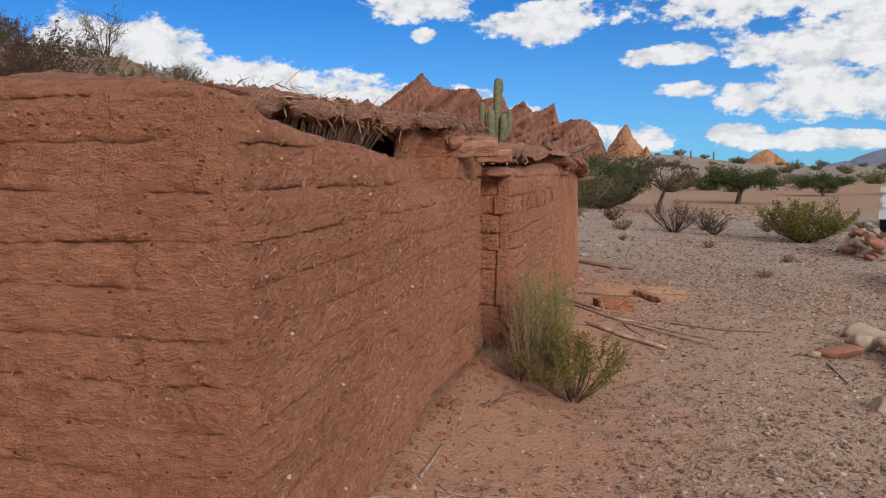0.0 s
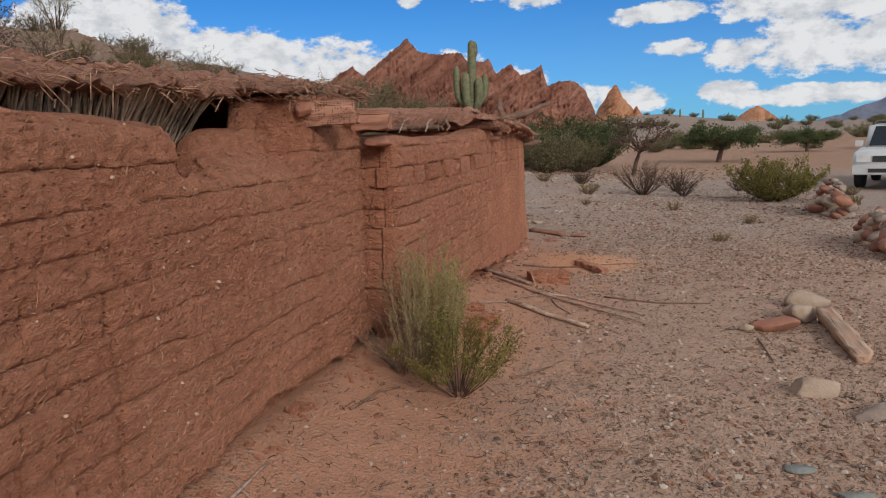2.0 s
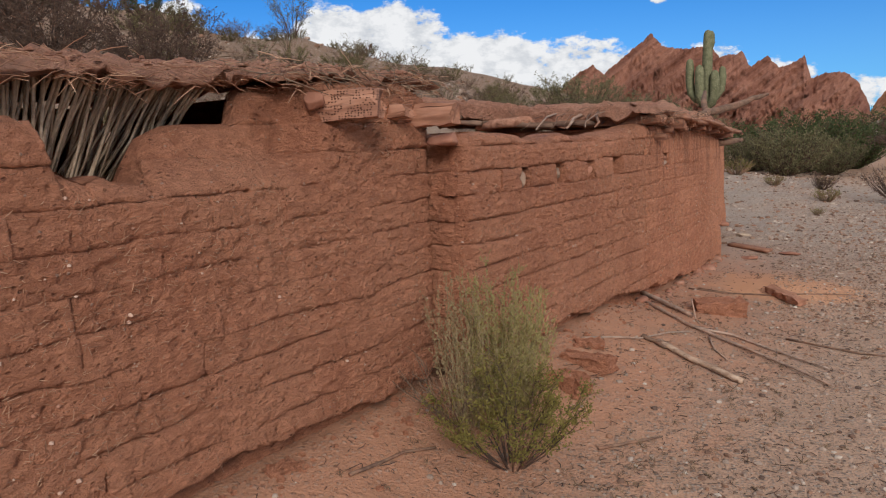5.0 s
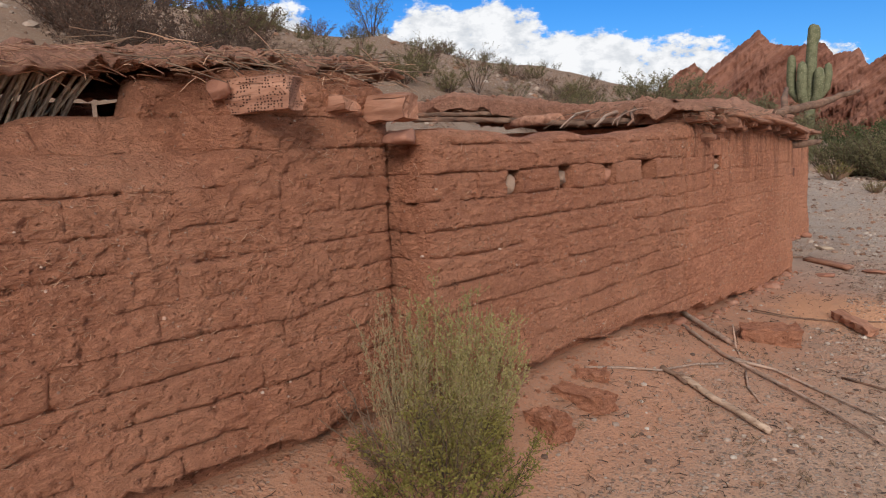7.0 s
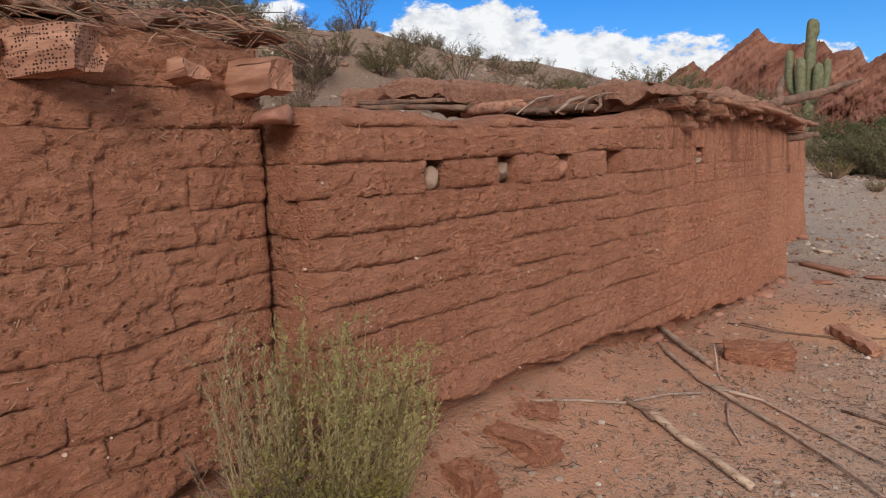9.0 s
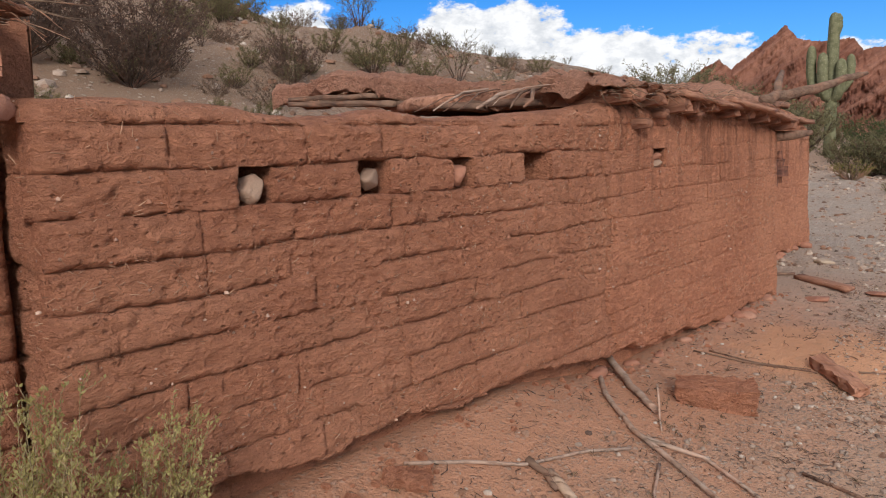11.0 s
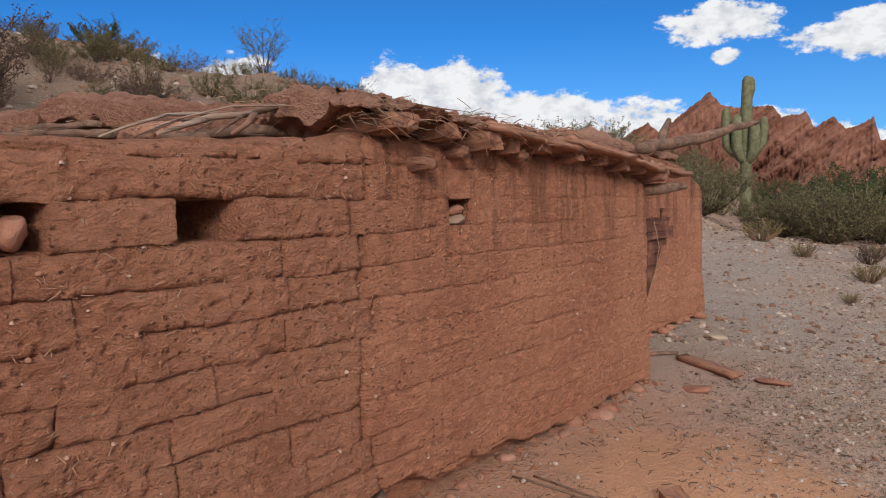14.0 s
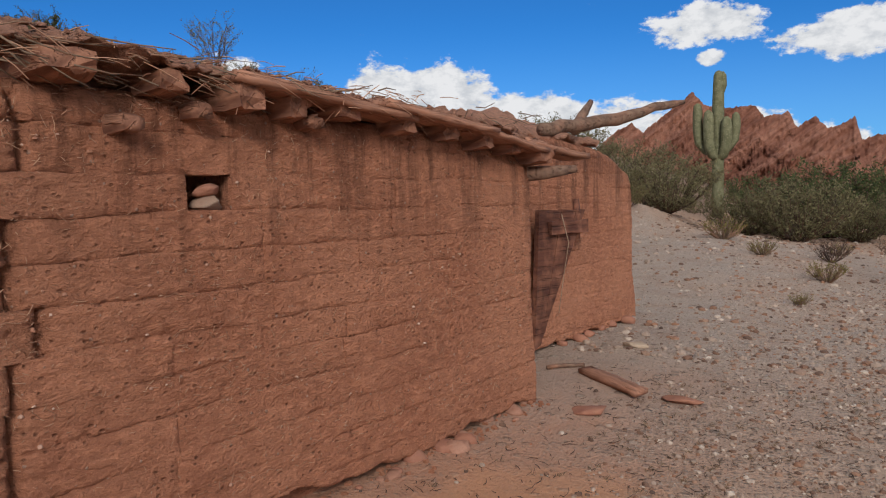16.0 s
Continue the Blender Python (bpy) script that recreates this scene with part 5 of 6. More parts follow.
def wand_shrub(seed, h, foot, spread, lean, wands, leaves, m_leaf, m_stem, label):
    """Upright wands from one root, each set with short twigs and small narrow leaves."""
    rng = random.Random(seed)
    root = thing("wild_shrub", None, None, label, "shrub")
    gs, gl = Mesh(), Mesh()
    for i in range(wands):
        a, q = rng.uniform(0, 6.283), math.sqrt(rng.random())
        hh = h * rng.uniform(0.55, 1.0) * (1 - 0.3 * q * q)
        b0 = Vector((foot * q * math.cos(a), foot * q * math.sin(a), -0.03))
        tip = Vector((spread * q * math.cos(a) + lean[0] * hh, spread * q * math.sin(a) + lean[1] * hh, hh))
        p = []
        for j in range(6):
            f = j / 5
            p.append(Vector((b0.x + (tip.x - b0.x) * f ** 0.75, b0.y + (tip.y - b0.y) * f ** 0.75, b0.z + (tip.z - b0.z) * f)) + Vector((rng.gauss(0, 1), rng.gauss(0, 1), 0)) * 0.012 * f)
        gs.tube(p, [0.0028, 0.0024, 0.002, 0.0015, 0.0011, 0.0007], 3, False)
        for j in range(leaves):
            f = 1 - rng.random() ** 1.25 * 0.86
            k = min(4, int(f * 5))
            c = p[k].lerp(p[k + 1], f * 5 - k)
            way = (p[k + 1] - p[k]).normalized()
            d = (way * 1.1 + Vector((rng.gauss(0, 0.6), rng.gauss(0, 0.6), rng.gauss(0, 0.35)))).normalized()
            if j % 9 == 0:
                e = c + d * rng.uniform(0.03, 0.09)
                gs.tube([c, e], [0.0012, 0.0006], 3, False)
                bough = (c, e)
            if j >= 1 and rng.random() < 0.75:
                c = bough[0].lerp(bough[1], rng.random())
            n = d.cross(Vector((rng.gauss(0, 1), rng.gauss(0, 1), rng.gauss(0, 1)))).normalized()
            L, w = rng.uniform(0.009, 0.019), rng.uniform(0.0022, 0.0042)
            c = c + n * rng.uniform(-0.006, 0.006)
            k = len(gl.v)
            gl.v += [tuple(c), tuple(c + d * L * 0.5 + n * w), tuple(c + d * L), tuple(c + d * L * 0.5 - n * w)]
            gl.f.append((k, k + 1, k + 2, k + 3))
    part("branching", gs, m_stem, root)
    part("foliage", gl, m_leaf, root, smooth=False)
    return root


place(bush("wild_shrub", 21, 0.60, 0.44, 30, 9000, 0.0095, M_LEAF_JARILLA, M_STEM_DARK, "leafy olive green desert shrub on the sand", twigs=10, bare=0.3, thick=0.005), 0.95, 5.28)
place(wand_shrub(22, 1.0, 0.08, 0.26, (0.0, 0.03), 70, 190, M_LEAF_PALE, M_STEM_PALE, "tall feathery yellow-green shrub beside the wall crack"), 0.78, 5.66)
place(wand_shrub(28, 1.0, 0.06, 0.17, (-0.05, -0.12), 42, 85, M_LEAF_DUSTY, M_STEM_PALE, "sparse upright dusty shrub against the adobe wall"), 0.66, 5.55)
place(wand_shrub(23, 0.76, 0.06, 0.18, (0.10, 0.36), 46, 130, M_LEAF_PALE, M_STEM_PALE, "pale feathery shrub leaning along the wall"), 0.84, 5.86)
place(bush("dry_brush", 24, 0.5, 0.35, 20, 300, 0.008, M_LEAF_DRY, M_STEM, "bare grey twigs at the foot of the wall", upright=0.8, twigs=6, thick=0.006), 0.58, 5.5)

round_bush = place(bush("round_bush", 25, 1.15, 1.15, 46, 9000, 0.035, M_LEAF_JARILLA, M_STEM_DARK, "dense rounded olive green bush on the plain", upright=0.45, twigs=9, bare=0.1), 8.75, 17.8)
grey_bush = place(bush("grey_bush", 26, 1.0, 0.9, 46, 900, 0.02, M_LEAF_DRY, M_STEM_DARK, "leafless grey-brown thorn bush on the gravel", upright=0.6, twigs=9), 6.45, 20.4)
again(grey_bush, 7.7, 21.4, 80, 0.75)
again(grey_bush, 7.3, 19.8, 150, 0.5)
again(grey_bush, 9.2, 20.8, 20, 0.45)
again(grey_bush, 5.2, 22.5, 200, 0.5)
tuft = place(bush("dry_tuft", 27, 0.32, 0.3, 26, 700, 0.014, M_LEAF_JARILLA, M_STEM, "low dry yellow-green tuft on gravel", upright=0.5, twigs=5), 4.05, 22.3)
for x, y, s in [(4.85, 19.8, 1.1), (3.35, 25.3, 1.7), (5.6, 24.5, 0.9), (6.0, 16.5, 0.6), (4.3, 17.5, 0.5), (9.3, 15.5, 0.8), (11.0, 18.5, 0.8), (5.3, 12.0, 0.5), (6.6, 14.0, 0.5), (10.2, 16.9, 0.6)]:
    again(tuft, x, y, x * 77 % 360, s)

hill_a = place(bush("hill_shrub", 31, 1.5, 1.2, 24, 3600, 0.036, M_LEAF_OLIVE, M_STEM_DARK, "dull olive desert shrub on the stony hill", upright=0.6, twigs=9, bare=0.15, thick=0.014, group="hill shrubs"), -6.4, 19.0, 0, 0.6)
hill_b = place(bush("hill_shrub", 32, 1.9, 0.8, 16, 1300, 0.028, M_LEAF_DULL, M_STEM_DARK, "thin open desert shrub with sparse leaves on the hill", upright=0.9, twigs=8, bare=0.4, thick=0.012, group="hill shrubs"), -7.8, 17.6, 0, 0.6)
hill_c = place(bush("hill_shrub", 33, 1.4, 1.3, 24, 1900, 0.032, M_LEAF_DRY, M_STEM, "dry grey-brown twiggy shrub on the hill", upright=0.6, twigs=9, bare=0.2, thick=0.012, group="hill shrubs"), -5.5, 14.4, 0, 0.5)


def scatter_hill():
    rng = random.Random(12)
    done = 0
    while done < 200:
        a, d = radians(rng.uniform(-66, 2)), rng.uniform(10, 62)
        x, y = 2.5 + d * math.sin(a), 5.0 + d * math.cos(a)
        off = (x - B0[0]) * 0.967 - (y - B0[1]) * 0.256
        if off > -4.6 or off < -34 or math.hypot(x - 3.0, y - 40.7) < 2.0:
            continue
        if rng.random() > (1.0 if off > -11 else 0.45) * (0.0 if y < 6 else 0.7 if y < 11 else 1.0):
            continue
        ob = rng.choices([hill_a, hill_b, hill_c], [6, 2, 4])[0]
        again(ob, x, y, rng.uniform(0, 360), rng.uniform(0.3, 0.68) * min(1.0, d / 22), -0.05)
        done += 1


scatter_hill()
# lone trees on the crest
crest_tree = place(bush("crest_tree", 34, 2.3, 1.6, 16, 5200, 0.045, M_LEAF_DARK, M_STEM_DARK, "small dark spreading tree on the hill crest", "tree", upright=0.7, twigs=12, bare=0.45, thick=0.05), -16.7, 24.9, 0, 0.56)
again(crest_tree, -22.5, 24.0, 120, 0.55)
again(hill_b, -12.5, 28.0, 70, 1.2)
# open shrubs standing above the roof's line
for az, d, k in [(11, 19, 0.62), (14, 17, 0.62), (17, 16, 0.68), (20, 17.5, 0.72), (23, 15.5, 0.66), (26, 17, 0.6), (29, 18, 0.85), (33, 20, 0.6), (38, 21, 0.5)]:
    again(hill_b, 3.0 - d * math.sin(radians(az)), 6.3 + d * math.cos(radians(az)), az * 53 % 360, k, -0.05)
# big dark thorn bushes at the foot of the slope behind the house
thorn = place(bush("thorn_bush", 38, 2.0, 1.5, 34, 5200, 0.035, M_LEAF_DRY, M_STEM_DARK, "large dark thorn bush at the foot of the hill", upright=0.6, twigs=11, bare=0.1, thick=0.014, group="hill shrubs"), -9.6, 13.2)
for x, y, r, k in [(-11.2, 13.6, 170, 1.1), (-7.0, 12.9, 60, 0.75), (-7.8, 13.9, 20, 0.85), (-8.4, 12.0, 280, 0.75), (-6.6, 16.4, 90, 0.5)]:
    again(thorn, x, y, r, k)


# dense thicket past the house
thicket = place(bush("thicket_shrub", 35, 1.9, 1.7, 60, 9000, 0.04, M_LEAF_DULL, M_STEM_DARK, "broad olive-grey thicket shrub beyond the house", upright=0.5, twigs=10, bare=0.05, thick=0.014, group="thicket"), 1.7, 31.0)
for x, y, r, s in [(5.2, 29.5, 40, 1.0), (-0.5, 28.5, 130, 0.9), (3.9, 30.2, 210, 0.8), (6.9, 31.5, 300, 0.8), (-2.5, 33, 20, 1.2), (0.2, 35, 66, 1.3)]:
    again(thicket, x, y, r, s)
green = place(bush("green_thicket", 36, 2.7, 2.2, 70, 15000, 0.055, M_LEAF_DARK, M_STEM_DARK, "dense bright green tree crown beyond the thicket", "tree", upright=0.5, twigs=10, bare=0.05, thick=0.02, group="thicket"), 6.4, 34.0)
for x, y, r, s in [(8.6, 36.5, 50, 1.0), (5.0, 37.0, 240, 0.9)]:
    again(green, x, y, r, s)


def tree(name, seed, h, crown, leaves, leaf, m_leaf, label, flat=0.55, lift=0.35, girth=1.0):
    """A short leaning trunk that forks into limbs, with a broad uneven crown."""
    rng = random.Random(seed)
    root = thing(name, None, None, label, "tree")
    gt, gl = Mesh(), Mesh()
    base = [Vector((0, 0, -0.1)), Vector((0.04 * h, 0, 0.18 * h)), Vector((0.10 * h, 0.02, lift * h))]
    gt.tube(base, [0.07 * h * girth, 0.055 * h * girth, 0.045 * h * girth], 8, False)
    clumps = []
    for i in range(11):
        a = 2 * math.pi * i / 11 + rng.uniform(-0.3, 0.3)
        r = crown * rng.uniform(0.45, 1.0)
        e = base[2] + Vector((r * math.cos(a), r * math.sin(a), (h * (1 - lift)) * rng.uniform(0.25, 0.95) * (1 - 0.35 * r / crown)))
        mid = base[2].lerp(e, 0.5) + Vector((rng.uniform(-1, 1), rng.uniform(-1, 1), rng.uniform(-0.5, 1))) * 0.08 * h
        gt.tube([base[2], mid, e], [0.03 * h * girth, 0.018 * h * girth, 0.006 * h * girth], 5, False)
        for _ in range(6):
            f = rng.uniform(0.4, 1.0)
            o = mid.lerp(e, f)
            t = o + Vector((rng.gauss(0, 1), rng.gauss(0, 1), rng.gauss(0.2, 0.6))) * 0.22 * crown
            gt.tube([o, o.lerp(t, 0.5) + Vector((0, 0, 0.03 * h)), t], [0.008 * h, 0.005 * h, 0.002 * h], 3, False)
            clumps.append((o, t))
    for _ in range(leaves):
        o, t = clumps[int(rng.random() * len(clumps))]
        c = o.lerp(t, rng.random()) + Vector((rng.gauss(0, 1), rng.gauss(0, 1), rng.gauss(0, flat))) * 0.10 * crown
        d = Vector((rng.gauss(0, 1), rng.gauss(0, 1), rng.gauss(0, 1))).normalized()
        w = d.cross(Vector((rng.gauss(0, 1), rng.gauss(0, 1), rng.gauss(0, 1)))).normalized()
        s = leaf * rng.uniform(0.6, 1.3)
        k = len(gl.v)
        gl.v += [tuple(c - d * s), tuple(c + w * s * 0.45), tuple(c + d * s), tuple(c - w * s * 0.45)]
        gl.f.append((k, k + 1, k + 2, k + 3))
    part("trunk", gt, M_STEM_DARK, root)
    if leaves:
        part("crown", gl, m_leaf, root, smooth=False)
    return root


plain_tree = place(tree("acacia_tree", 5, 2.15, 1.8, 9000, 0.06, M_LEAF_DARK, "dark flat-topped acacia tree on the open plain"), 15.2, 38.0)
place(tree("bare_tree", 6, 2.6, 1.5, 1100, 0.05, M_LEAF_DRY, "grey leafless tree at the edge of the gravel", girth=0.55), 8.6, 29.5)
for x, y, r, s in [(24.5, 47.5, 60, 0.9), (31.5, 47.5, 150, 1.1), (36, 50, 10, 1.1), (42, 52, 200, 1.2), (52, 60, 80, 1.3)]:
    again(plain_tree, x, y, r, s, -0.2)
scrub = place(bush("plain_scrub", 37, 1.2, 1.4, 40, 3600, 0.06, M_LEAF_DULL, M_STEM_DARK, "low olive scrub bush at the far edge of the plain", upright=0.45, twigs=7, bare=0.05, group="plain scrub"), 18.0, 58)


def scatter_plain():
    rng = random.Random(18)
    for i in range(34):
        d = rng.uniform(52, 120)
        a = radians(rng.uniform(7, 50))
        again(scrub, d * math.sin(a), d * math.cos(a), rng.uniform(0, 360), rng.uniform(0.6, 1.5), -0.1)
    for i in range(40):
        d = rng.uniform(150, 220)
        a = radians(rng.uniform(12, 34))
        again(scrub, d * math.sin(a), d * math.cos(a), rng.uniform(0, 360), rng.uniform(0.8, 1.6), -0.1)


scatter_plain()


# ---------------------------------------------------------------- cactus
def column(g, pts, radii, ribs=14):
    """A ribbed fleshy column with a domed tip."""
    k = len(g.v)
    n = ribs * 2
    pts = [Vector(p) for p in pts]
    for i, p in enumerate(pts):
        way = (pts[min(i + 1, len(pts) - 1)] - pts[max(i - 1, 0)]).normalized()
        side = way.cross(Vector((0.1, 1, 0.05))).normalized()
        up = side.cross(way)
        for j in range(n):
            a = 2 * math.pi * j / n
            r = radii[i] * (1.0 if j % 2 else 0.84)
            g.v.append(tuple(p + (side * math.cos(a) + up * math.sin(a)) * r))
    for i in range(len(pts) - 1):
        g.f += [(k + i * n + j, k + i * n + (j + 1) % n, k + (i + 1) * n + (j + 1) % n, k + (i + 1) * n + j) for j in range(n)]
    g.f.append(tuple(k + (len(pts) - 1) * n + j for j in range(n)))
    return g


def build_cactus():
    x, y = 3.0, 40.7
    root = thing("cardon_cactus", None, None, "tall green branching columnar cactus standing before red rocks", "cactus", m=pose(x, y, gz(x, y) - 0.1))
    g0 = gz(x, y) - 0.1
    H = 6.6 - g0
    part("trunk", column(Mesh(), [(0, 0, 0), (0, 0, 1), (0, 0, 2.2), (0.02, 0, 3.2), (0, 0, 4.2), (0.03, 0, H - 0.5), (0.03, 0, H - 0.2), (0.03, 0, H - 0.05), (0.03, 0, H)], [0.25, 0.24, 0.24, 0.26, 0.25, 0.22, 0.20, 0.13, 0.03]), M_CACTUS, root)
    part("head", column(Mesh(), [(0.14, 0.05, H - 0.9), (0.2, 0.05, H - 0.6), (0.2, 0.05, H - 0.2), (0.2, 0.05, H - 0.05)], [0.12, 0.16, 0.14, 0.04], 10), M_CACTUS, root)
    for dx, dy, z0, z1, r in [(-0.80, 0.0, 3.4, 5.3, 0.20), (-0.36, -0.35, 3.2, 4.95, 0.22), (0.34, -0.35, 3.2, 4.65, 0.23), (0.70, 0.1, 3.5, 4.85, 0.19), (-0.1, 0.5, 3.4, 4.8, 0.19)]:
        z0, z1 = z0 - g0, z1 - g0
        pts = [(0.1 * dx, 0.1 * dy, z0 - 0.25), (0.6 * dx, 0.6 * dy, z0 - 0.1), (0.92 * dx, 0.92 * dy, z0 + 0.25), (dx, dy, z0 + 0.8), (dx, dy, z1 - 0.4), (dx, dy, z1 - 0.1), (dx, dy, z1)]
        part("arm", column(Mesh(), pts, [r * 0.7, r * 0.9, r, r * 1.02, r, r * 0.75, r * 0.2]), M_CACTUS, root)


build_cactus()
small_cactus = thing("far_cactus", column(Mesh(), [(0, 0, -0.3), (0, 0, 1.0), (0, 0, 2.6), (0, 0, 3.2)], [0.35, 0.38, 0.34, 0.08], 8), M_CACTUS, "single dark columnar cactus on the grey hill", "cactus", group="far cacti")
place(small_cactus, 62, 185, 0, 0.6)
for d, a in [(200, 20.1), (195, 25.6), (198, 17.8)]:
    again(small_cactus, d * math.sin(radians(a)), d * math.cos(radians(a)), 0, 0.65)


# ---------------------------------------------------------------- rocks and mountains
def ridge(name, dist, peaks, lo, hi, mat, label, seed, depth=0.25, step=0.08, base=-6.0, rough=1.0, base_level=0.0, category="rock ridge", skyline=None):
    """A jagged ridge seen across the plain. peaks: azimuth, elevation, left and right half width in degrees."""
    az = np.arange(lo, hi, step)
    line = sorted((a, e) for a, e, *_ in peaks)
    crest = base_level * np.interp(az, [lo, *[a for a, _ in line], hi], [0.1, *[e for _, e in line], 0.1])
    for a, e, l, r in peaks:
        d = az - a
        f = np.where(d < 0, 1 + d / l, 1 - d / r)
        crest = np.maximum(crest, e * np.clip(f, 0, 1) ** 0.6)
    crest = crest + rough * (1.9 * fbm(az * 1.3, az * 0, seed, 5) * np.clip(crest / 3, 0, 1) + 0.5 * fbm(az * 3.5, az * 0, seed + 4) * np.clip(crest / 3, 0, 1))
    if skyline:
        crest = np.interp(az + 0.12 * fbm(az * 4, az * 0, seed + 2), *zip(*skyline)) + 0.42 * fbm(az * 2.2, az * 0, seed, 5) + 0.10 * (((az * 2.3 + 2 * fbm(az, az * 0, seed + 3)) % 1.0) - 0.5)
    fade = sstep(lo, lo + 0.4, az) * sstep(hi, hi - 0.4, az)
    top = 1.5 + dist * np.tan(np.radians(np.maximum(crest, 0.05))) * fade + base * (1 - fade)
    v = np.linspace(0, 1, 46)
    A, V = np.meshgrid(az, v)
    T = np.interp(A, az, top)
    Z = base + (T - base) * V
    # beds dip to the side and stand out as fins
    bed = A * dist * 0.0175 * 0.62 - Z * 0.9
    fins = np.abs(((bed / 6.5 + 0.6 * fbm(A * 1.1, Z * 0.05, seed + 8)) % 1.0) - 0.5) * 2
    R = dist - dist * depth * (1 - V) ** 1.3 * 0.55 - rough * (5.5 * fins + 3.0 * np.abs(((bed / 2.3 + 0.8 * fbm(A * 2, Z * 0.1, seed + 9)) % 1.0) - 0.5) * 2 + 11.0 * fbm(A * 1.0 - Z * 0.38, Z * 0.10 + A * 0.35, seed + 11) + 9.0 * fbm(A * 3.0 - Z * 1.15, Z * 0.25 + A * 0.9, seed + 13) + 4.5 * fbm(A * 6, Z * 1.2, seed + 17)) * np.clip(1.15 - V, 0, 1)
    X, Y = R * np.sin(np.radians(A)), R * np.cos(np.radians(A))
    g = Mesh().grid(np.dstack([X, Y, Z]))
    back = np.stack([dist * 1.15 * np.sin(np.radians(az)), dist * 1.15 * np.cos(np.radians(az)), 0 * az + base], -1)
    g.grid(np.array([np.dstack([X, Y, Z])[-1], back]))
    return thing(name, g, mat, label, category, kind="structure")


ridge("backdrop", 200, [], -14, 12.8, M_ROCK, "jagged ridge of steeply tilted red sandstone fins", 61, step=0.045,
      skyline=[(-14, 0.5), (-9.2, 2.8), (-7.6, 4.4), (-5.7, 5.5), (-4.9, 4.8), (-3.4, 6.0), (-1.55, 7.4), (-0.5, 6.4), (1.2, 6.2), (2.6, 6.1), (3.1, 5.3), (4.6, 5.7), (5.2, 4.6), (6.2, 5.2), (7.0, 4.3), (8.5, 5.05), (8.95, 3.4), (9.9, 3.8), (10.9, 3.9), (11.8, 3.1), (12.4, 1.7), (12.8, 0.1)])
ridge("backdrop", 330, [(14.0, 3.2, 1.9, 1.5), (13.2, 2.0, 1.3, 1.2), (15.4, 1.7, 0.8, 0.8)], 11.8, 17.2, M_ROCK_LIT, "bright orange sandstone peak beyond the ridge, coloured as if sunlit", 71, rough=0.9)
ridge("backdrop", 420, [(23.6, 1.35, 1.7, 1.6)], 21, 26.2, M_ROCK_LIT, "orange pyramid peak across the plain, coloured as if sunlit", 81, rough=0.4)
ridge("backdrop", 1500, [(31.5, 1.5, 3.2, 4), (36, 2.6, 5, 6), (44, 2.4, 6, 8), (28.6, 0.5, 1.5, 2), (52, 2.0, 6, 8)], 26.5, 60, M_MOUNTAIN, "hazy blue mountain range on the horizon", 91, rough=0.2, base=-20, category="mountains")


# ---------------------------------------------------------------- stone piles and car
def stone_pile(cx, cy, n, length, rot, hgt, label, seed):
    rng = random.Random(seed)
    root = thing("stone_pile", None, None, label, "stone pile", m=pose(cx, cy, gz(cx, cy), 0, 0, rot))
    for i in range(n):
        f = rng.uniform(-0.5, 0.5)
        layer = rng.random() ** 1.4
        r = rng.uniform(0.07, 0.19) * (1.15 - 0.5 * layer)
        o = rock("stone", 0, 0, 0, (r * rng.uniform(1, 1.5), r, r * rng.uniform(0.6, 0.9)), rng.choice([M_STONE_RED, M_STONE_GREY, M_STONE_RED, M_STONE_PALE]), "", seed * 50 + i, sub=2)
        for key in ("label", "category"):
            if key in o:
                del o[key]
        o.parent = root
        o.matrix_local = pose(f * length, rng.gauss(0, 0.16) * (1 - layer), 0.05 + layer * hgt * (1 - 1.2 * f * f), rng.uniform(-25, 25), rng.uniform(-25, 25), rng.uniform(0, 180))


stone_pile(8.6, 14.9, 58, 1.9, 75, 0.62, "tumbled low wall of red and grey stones", 5)
stone_pile(7.05, 10.6, 60, 2.0, 70, 0.55, "heap of rough red stones from a fallen wall", 6)


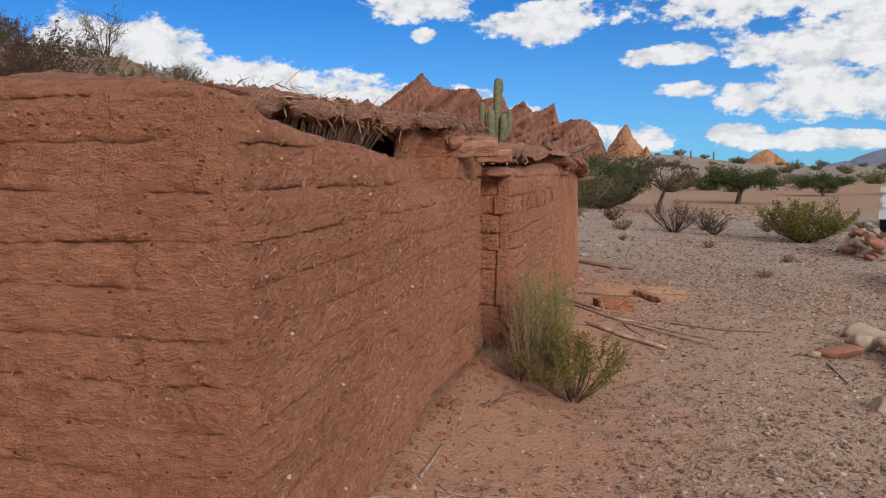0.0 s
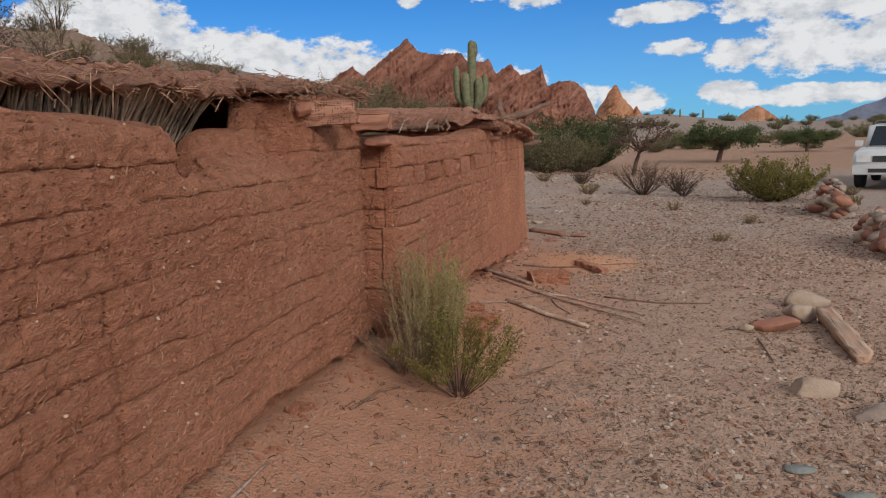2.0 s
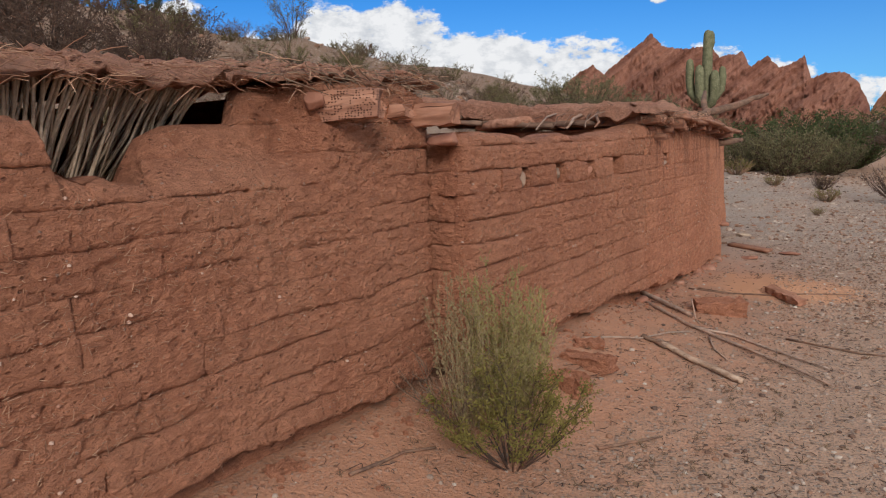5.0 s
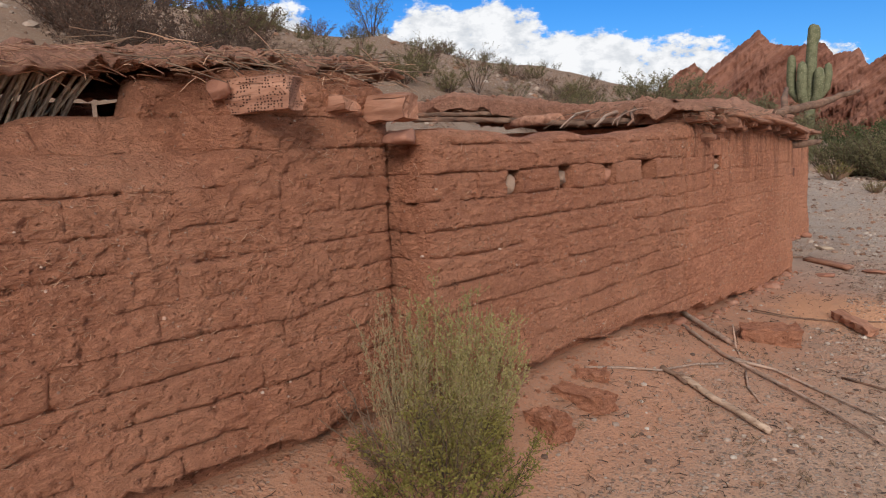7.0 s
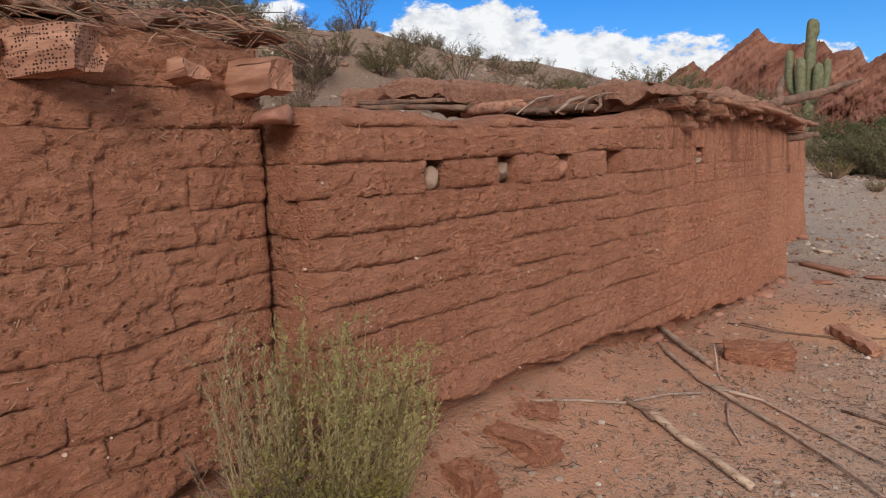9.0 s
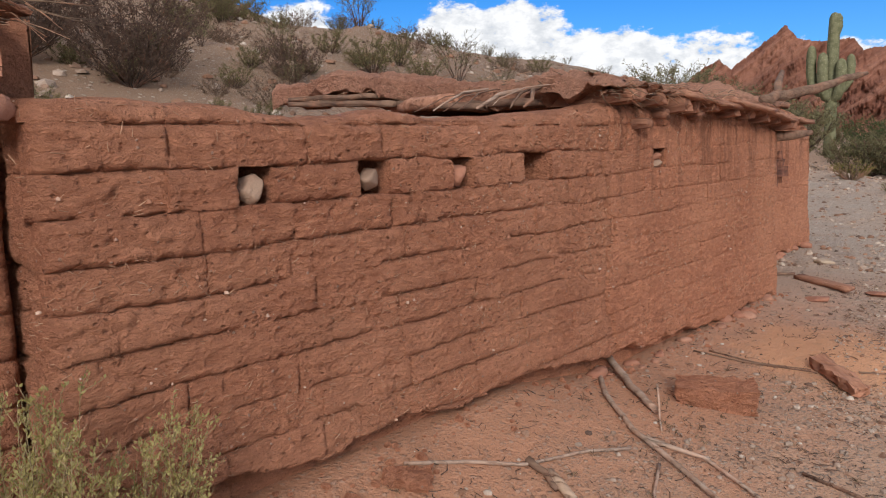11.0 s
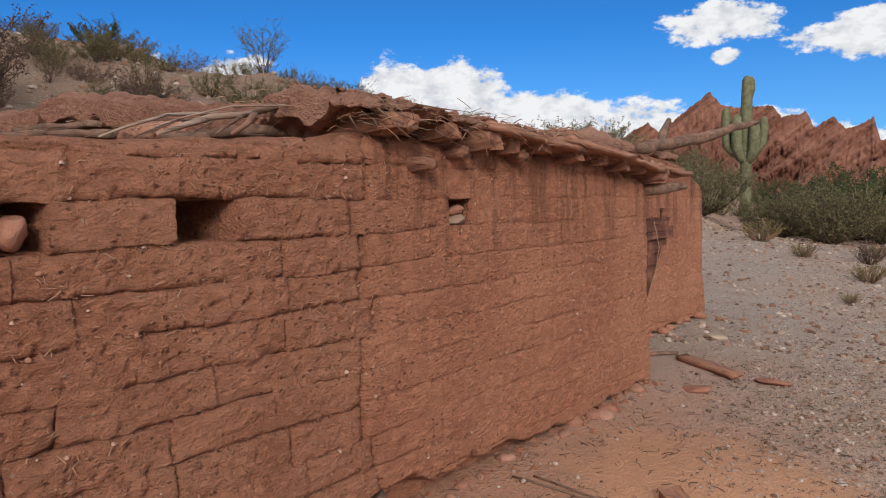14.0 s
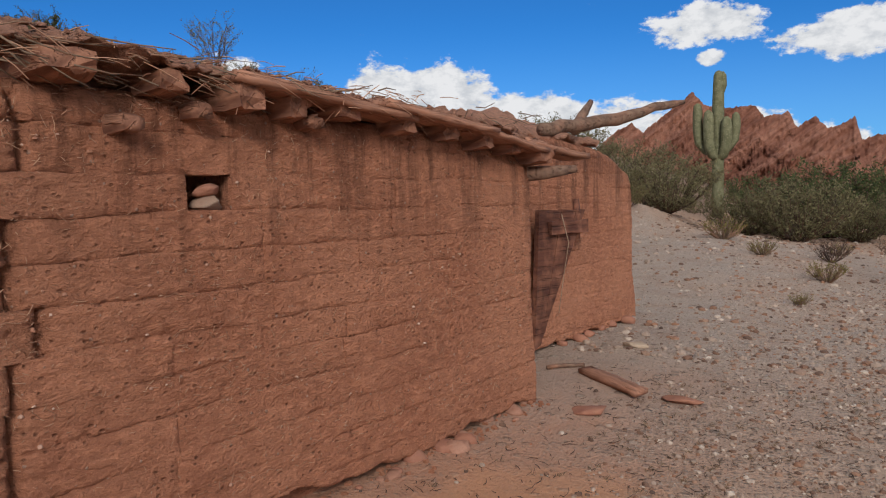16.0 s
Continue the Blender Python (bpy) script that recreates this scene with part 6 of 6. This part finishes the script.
def build_car():
    root = thing("pickup_truck", None, None, "white four-wheel-drive pickup parked on the sand", "car", m=pose(12.45, 19.3, gz(12.45, 19.3), 0, 0, -128))

    def prism(profile_xz, y0, y1, inset=0.0):
        g = Mesh()
        n = len(profile_xz)
        for y, q in ((y0, inset), (y0 + 0.06, 0), (y1 - 0.06, 0), (y1, inset)):
            cx = sum(p[0] for p in profile_xz) / n
            cz = sum(p[1] for p in profile_xz) / n
            g.v += [(cx + (x - cx) * (1 - q), y, cz + (z - cz) * (1 - q)) for x, z in profile_xz]
        for r in range(3):
            g.f += [(r * n + i, r * n + (i + 1) % n, (r + 1) * n + (i + 1) % n, (r + 1) * n + i) for i in range(n)]
        g.f += [tuple(range(n))[::-1], tuple(range(3 * n, 4 * n))]
        return g

    # nose at x = 0, tail at x = -4.9; width along y
    body = part("body", prism([(0, 0.45), (0.02, 0.85), (-0.12, 0.98), (-1.25, 1.08), (-4.85, 1.08), (-4.9, 0.5), (-4.4, 0.42), (-0.3, 0.38)], -0.88, 0.88, 0.03), M_CARPAINT, root)
    cabin = part("cabin", prism([(-1.2, 1.06), (-1.85, 1.66), (-3.4, 1.70), (-3.75, 1.06)], -0.78, 0.78, 0.06), M_CARPAINT, root)
    ws = Mesh()
    ws.v = [(-1.24, -0.68, 1.12), (-1.24, 0.68, 1.12), (-1.80, 0.60, 1.62), (-1.80, -0.60, 1.62)]
    ws.v = [(x + 0.015, y, z + 0.012) for x, y, z in ws.v] + ws.v
    ws.f = [(0, 1, 2, 3), (7, 6, 5, 4), (0, 4, 5, 1), (1, 5, 6, 2), (2, 6, 7, 3), (3, 7, 4, 0)]
    part("windscreen", ws, M_GLASS, cabin, smooth=False)
    for sgn in (-1, 1):
        g = Mesh().box(-3.3, -1.95, sgn * 0.785 - 0.01, sgn * 0.785 + 0.01, 1.16, 1.56)
        part("side_window", g, M_GLASS, cabin, smooth=False)
        part("headlight", Mesh().box(-0.06, 0.03, sgn * 0.62 - 0.17, sgn * 0.62 + 0.17, 0.74, 0.90, None, 0.0, None, (1, 2, 1)), M_LAMP, body, smooth=False)
        part("mirror", Mesh().box(-1.55, -1.42, sgn * 0.95 - 0.09, sgn * 0.95 + 0.09, 1.10, 1.26), M_CARPAINT, cabin, smooth=False)
    grille = part("grille", Mesh().box(-0.04, 0.035, -0.42, 0.42, 0.74, 0.89), M_DARKPLASTIC, body, smooth=False)
    part("bumper", Mesh().box(-0.12, 0.10, -0.86, 0.86, 0.42, 0.66, None, 0.0, None, (2, 6, 2)), M_CARPAINT, body, smooth=False)
    part("bumper_inlet", Mesh().box(0.0, 0.11, -0.5, 0.5, 0.47, 0.57), M_DARKPLASTIC, body, smooth=False)
    part("roof_rack", Mesh().box(-3.1, -2.0, -0.6, 0.6, 1.74, 1.77), M_DARKPLASTIC, cabin, smooth=False)
    for x in (-0.85, -3.85):
        for sgn in (-1, 1):
            w = Mesh().tube([(x, sgn * 0.68, 0.37), (x, sgn * 0.72, 0.37), (x, sgn * 0.88, 0.37), (x, sgn * 0.91, 0.37)], [0.33, 0.37, 0.37, 0.33], 24)
            tyre = part("tyre", w, M_RUBBER, root)
            part("rim", Mesh().tube([(x, sgn * 0.90, 0.37), (x, sgn * 0.925, 0.37)], [0.21, 0.19], 16), M_CHROME, tyre)


build_car()


# ---------------------------------------------------------------- straw and grit in the mud
def stubble(wall, m, span, count, grit, label, seed):
    """Bits of straw and small stones that stick out of a mud wall."""
    rng = random.Random(seed)
    ra = np.random.RandomState(seed)
    s, z = ra.uniform(span[0], span[1], count), ra.uniform(0.12, 1.9, count)
    keep = (z < wall.top(s) - 0.02) & (z > wall.foot(s)) & (vnoise(s * 2.2, z * 3.1, seed) > ra.rand(count) * 0.75)
    for a, b, lo, hi, *_ in wall.niches:
        keep &= ~((s > a - 0.02) & (s < b + 0.02) & (z > lo - 0.02) & (z < hi + 0.02))
    s, z = s[keep], z[keep]
    y = -wall.relief(s, z)
    straw = Mesh()
    for x, q, h in zip(s.tolist(), y.tolist(), z.tolist()):
        L, a = 0.012 + 0.035 * rng.random() ** 2, rng.gauss(0, 0.55) + (1.57 if rng.random() < 0.2 else 0)
        dx, dz = 0.5 * L * math.cos(a), 0.5 * L * math.sin(a)
        r = rng.uniform(0.0009, 0.0019)
        straw.tube([(x - dx, q + rng.uniform(-0.004, 0.003), h - dz), (x, q - rng.uniform(0.001, 0.005), h), (x + dx, q + rng.uniform(-0.008, 0.003), h + dz)], [r, r, r * 0.6], 3, False)
    thing("wall_straw", straw, M_STRAWBIT, "short bits of straw sticking out of " + label, "straw", kind="stuff", m=m)
    stones = Mesh()
    for i in range(0, min(len(s), grit)):
        x, h = float(s[-1 - i]) + rng.uniform(-0.02, 0.02), float(z[-1 - i])
        r = 0.0025 + 0.009 * rng.random() ** 4
        pebble(stones, (x, float(y[-1 - i]) - r * 0.1, h), r, rng, 0.9)
    thing("wall_grit", stones, M_GRIT, "small pale stones set in " + label, "grit", kind="stuff", m=m, smooth=False)


def grit_look(w, o):
    r = w.add("ShaderNodeNewGeometry").outputs["Random Per Island"]
    return w.mix(w.step(r, 0.35, 0.9), (0.34, 0.16, 0.10), (0.56, 0.38, 0.29)), None, 0


M_GRIT = material("wall_grit", grit_look, 0.9)
stubble(wall_a, PA, (0.06, 3.86), 7000, 700, "the first adobe wall", 301)
stubble(wall_b, PB, (0.1, 6.7), 11000, 1100, "the adobe wall with niches", 302)
stubble(wall_end, plan(Vector(A0) - NA * 3.2, NA), (1.6, 3.12), 2400, 260, "the end wall", 303)


def ground_tufts():
    """Tiny dry tufts and dead leaves over the sand."""
    rng = random.Random(404)
    g = Mesh()
    for _ in range(2300):
        y = 2.8 + 10.5 * rng.random() ** 1.15
        x = rng.uniform(0.1, 5.6)
        wall = (x - B0[0]) * 0.967 - (y - B0[1]) * 0.256 + (0.27 if y < 5.83 else 0.0)
        if wall < 0.25 or rng.random() > 0.15 + 0.85 * float(vnoise(x * 1.1, y * 1.1, 8)) * min(1.0, wall / 1.2) or math.hypot(x - 2.85, y - 10.42) < 0.7:
            continue
        z, n = gz(x, y), rng.randint(4, 9)
        for i in range(n):
            a, L = rng.uniform(0, 6.3), rng.uniform(0.012, 0.04)
            ox, oy = rng.gauss(0, 0.012), rng.gauss(0, 0.012)
            up = rng.uniform(0.1, 0.9) * L
            r = rng.uniform(0.001, 0.0024)
            g.tube([(x + ox, y + oy, z - 0.002), (x + ox + 0.6 * L * math.cos(a), y + oy + 0.6 * L * math.sin(a), z + up), (x + ox + L * math.cos(a), y + oy + L * math.sin(a), z + up * 0.9)], [r, r, r * 0.5], 3, False)
    thing("dry_tufts", g, M_TUFT, "tiny dry brown tufts scattered over the sandy ground", "dry grass", kind="stuff")


def tuft_look(w, o):
    r = w.add("ShaderNodeNewGeometry").outputs["Random Per Island"]
    return w.mix(r, (0.07, 0.045, 0.03), (0.30, 0.20, 0.12)), None, 0


M_TUFT = material("dry_tuft_blades", tuft_look, 0.85)
ground_tufts()
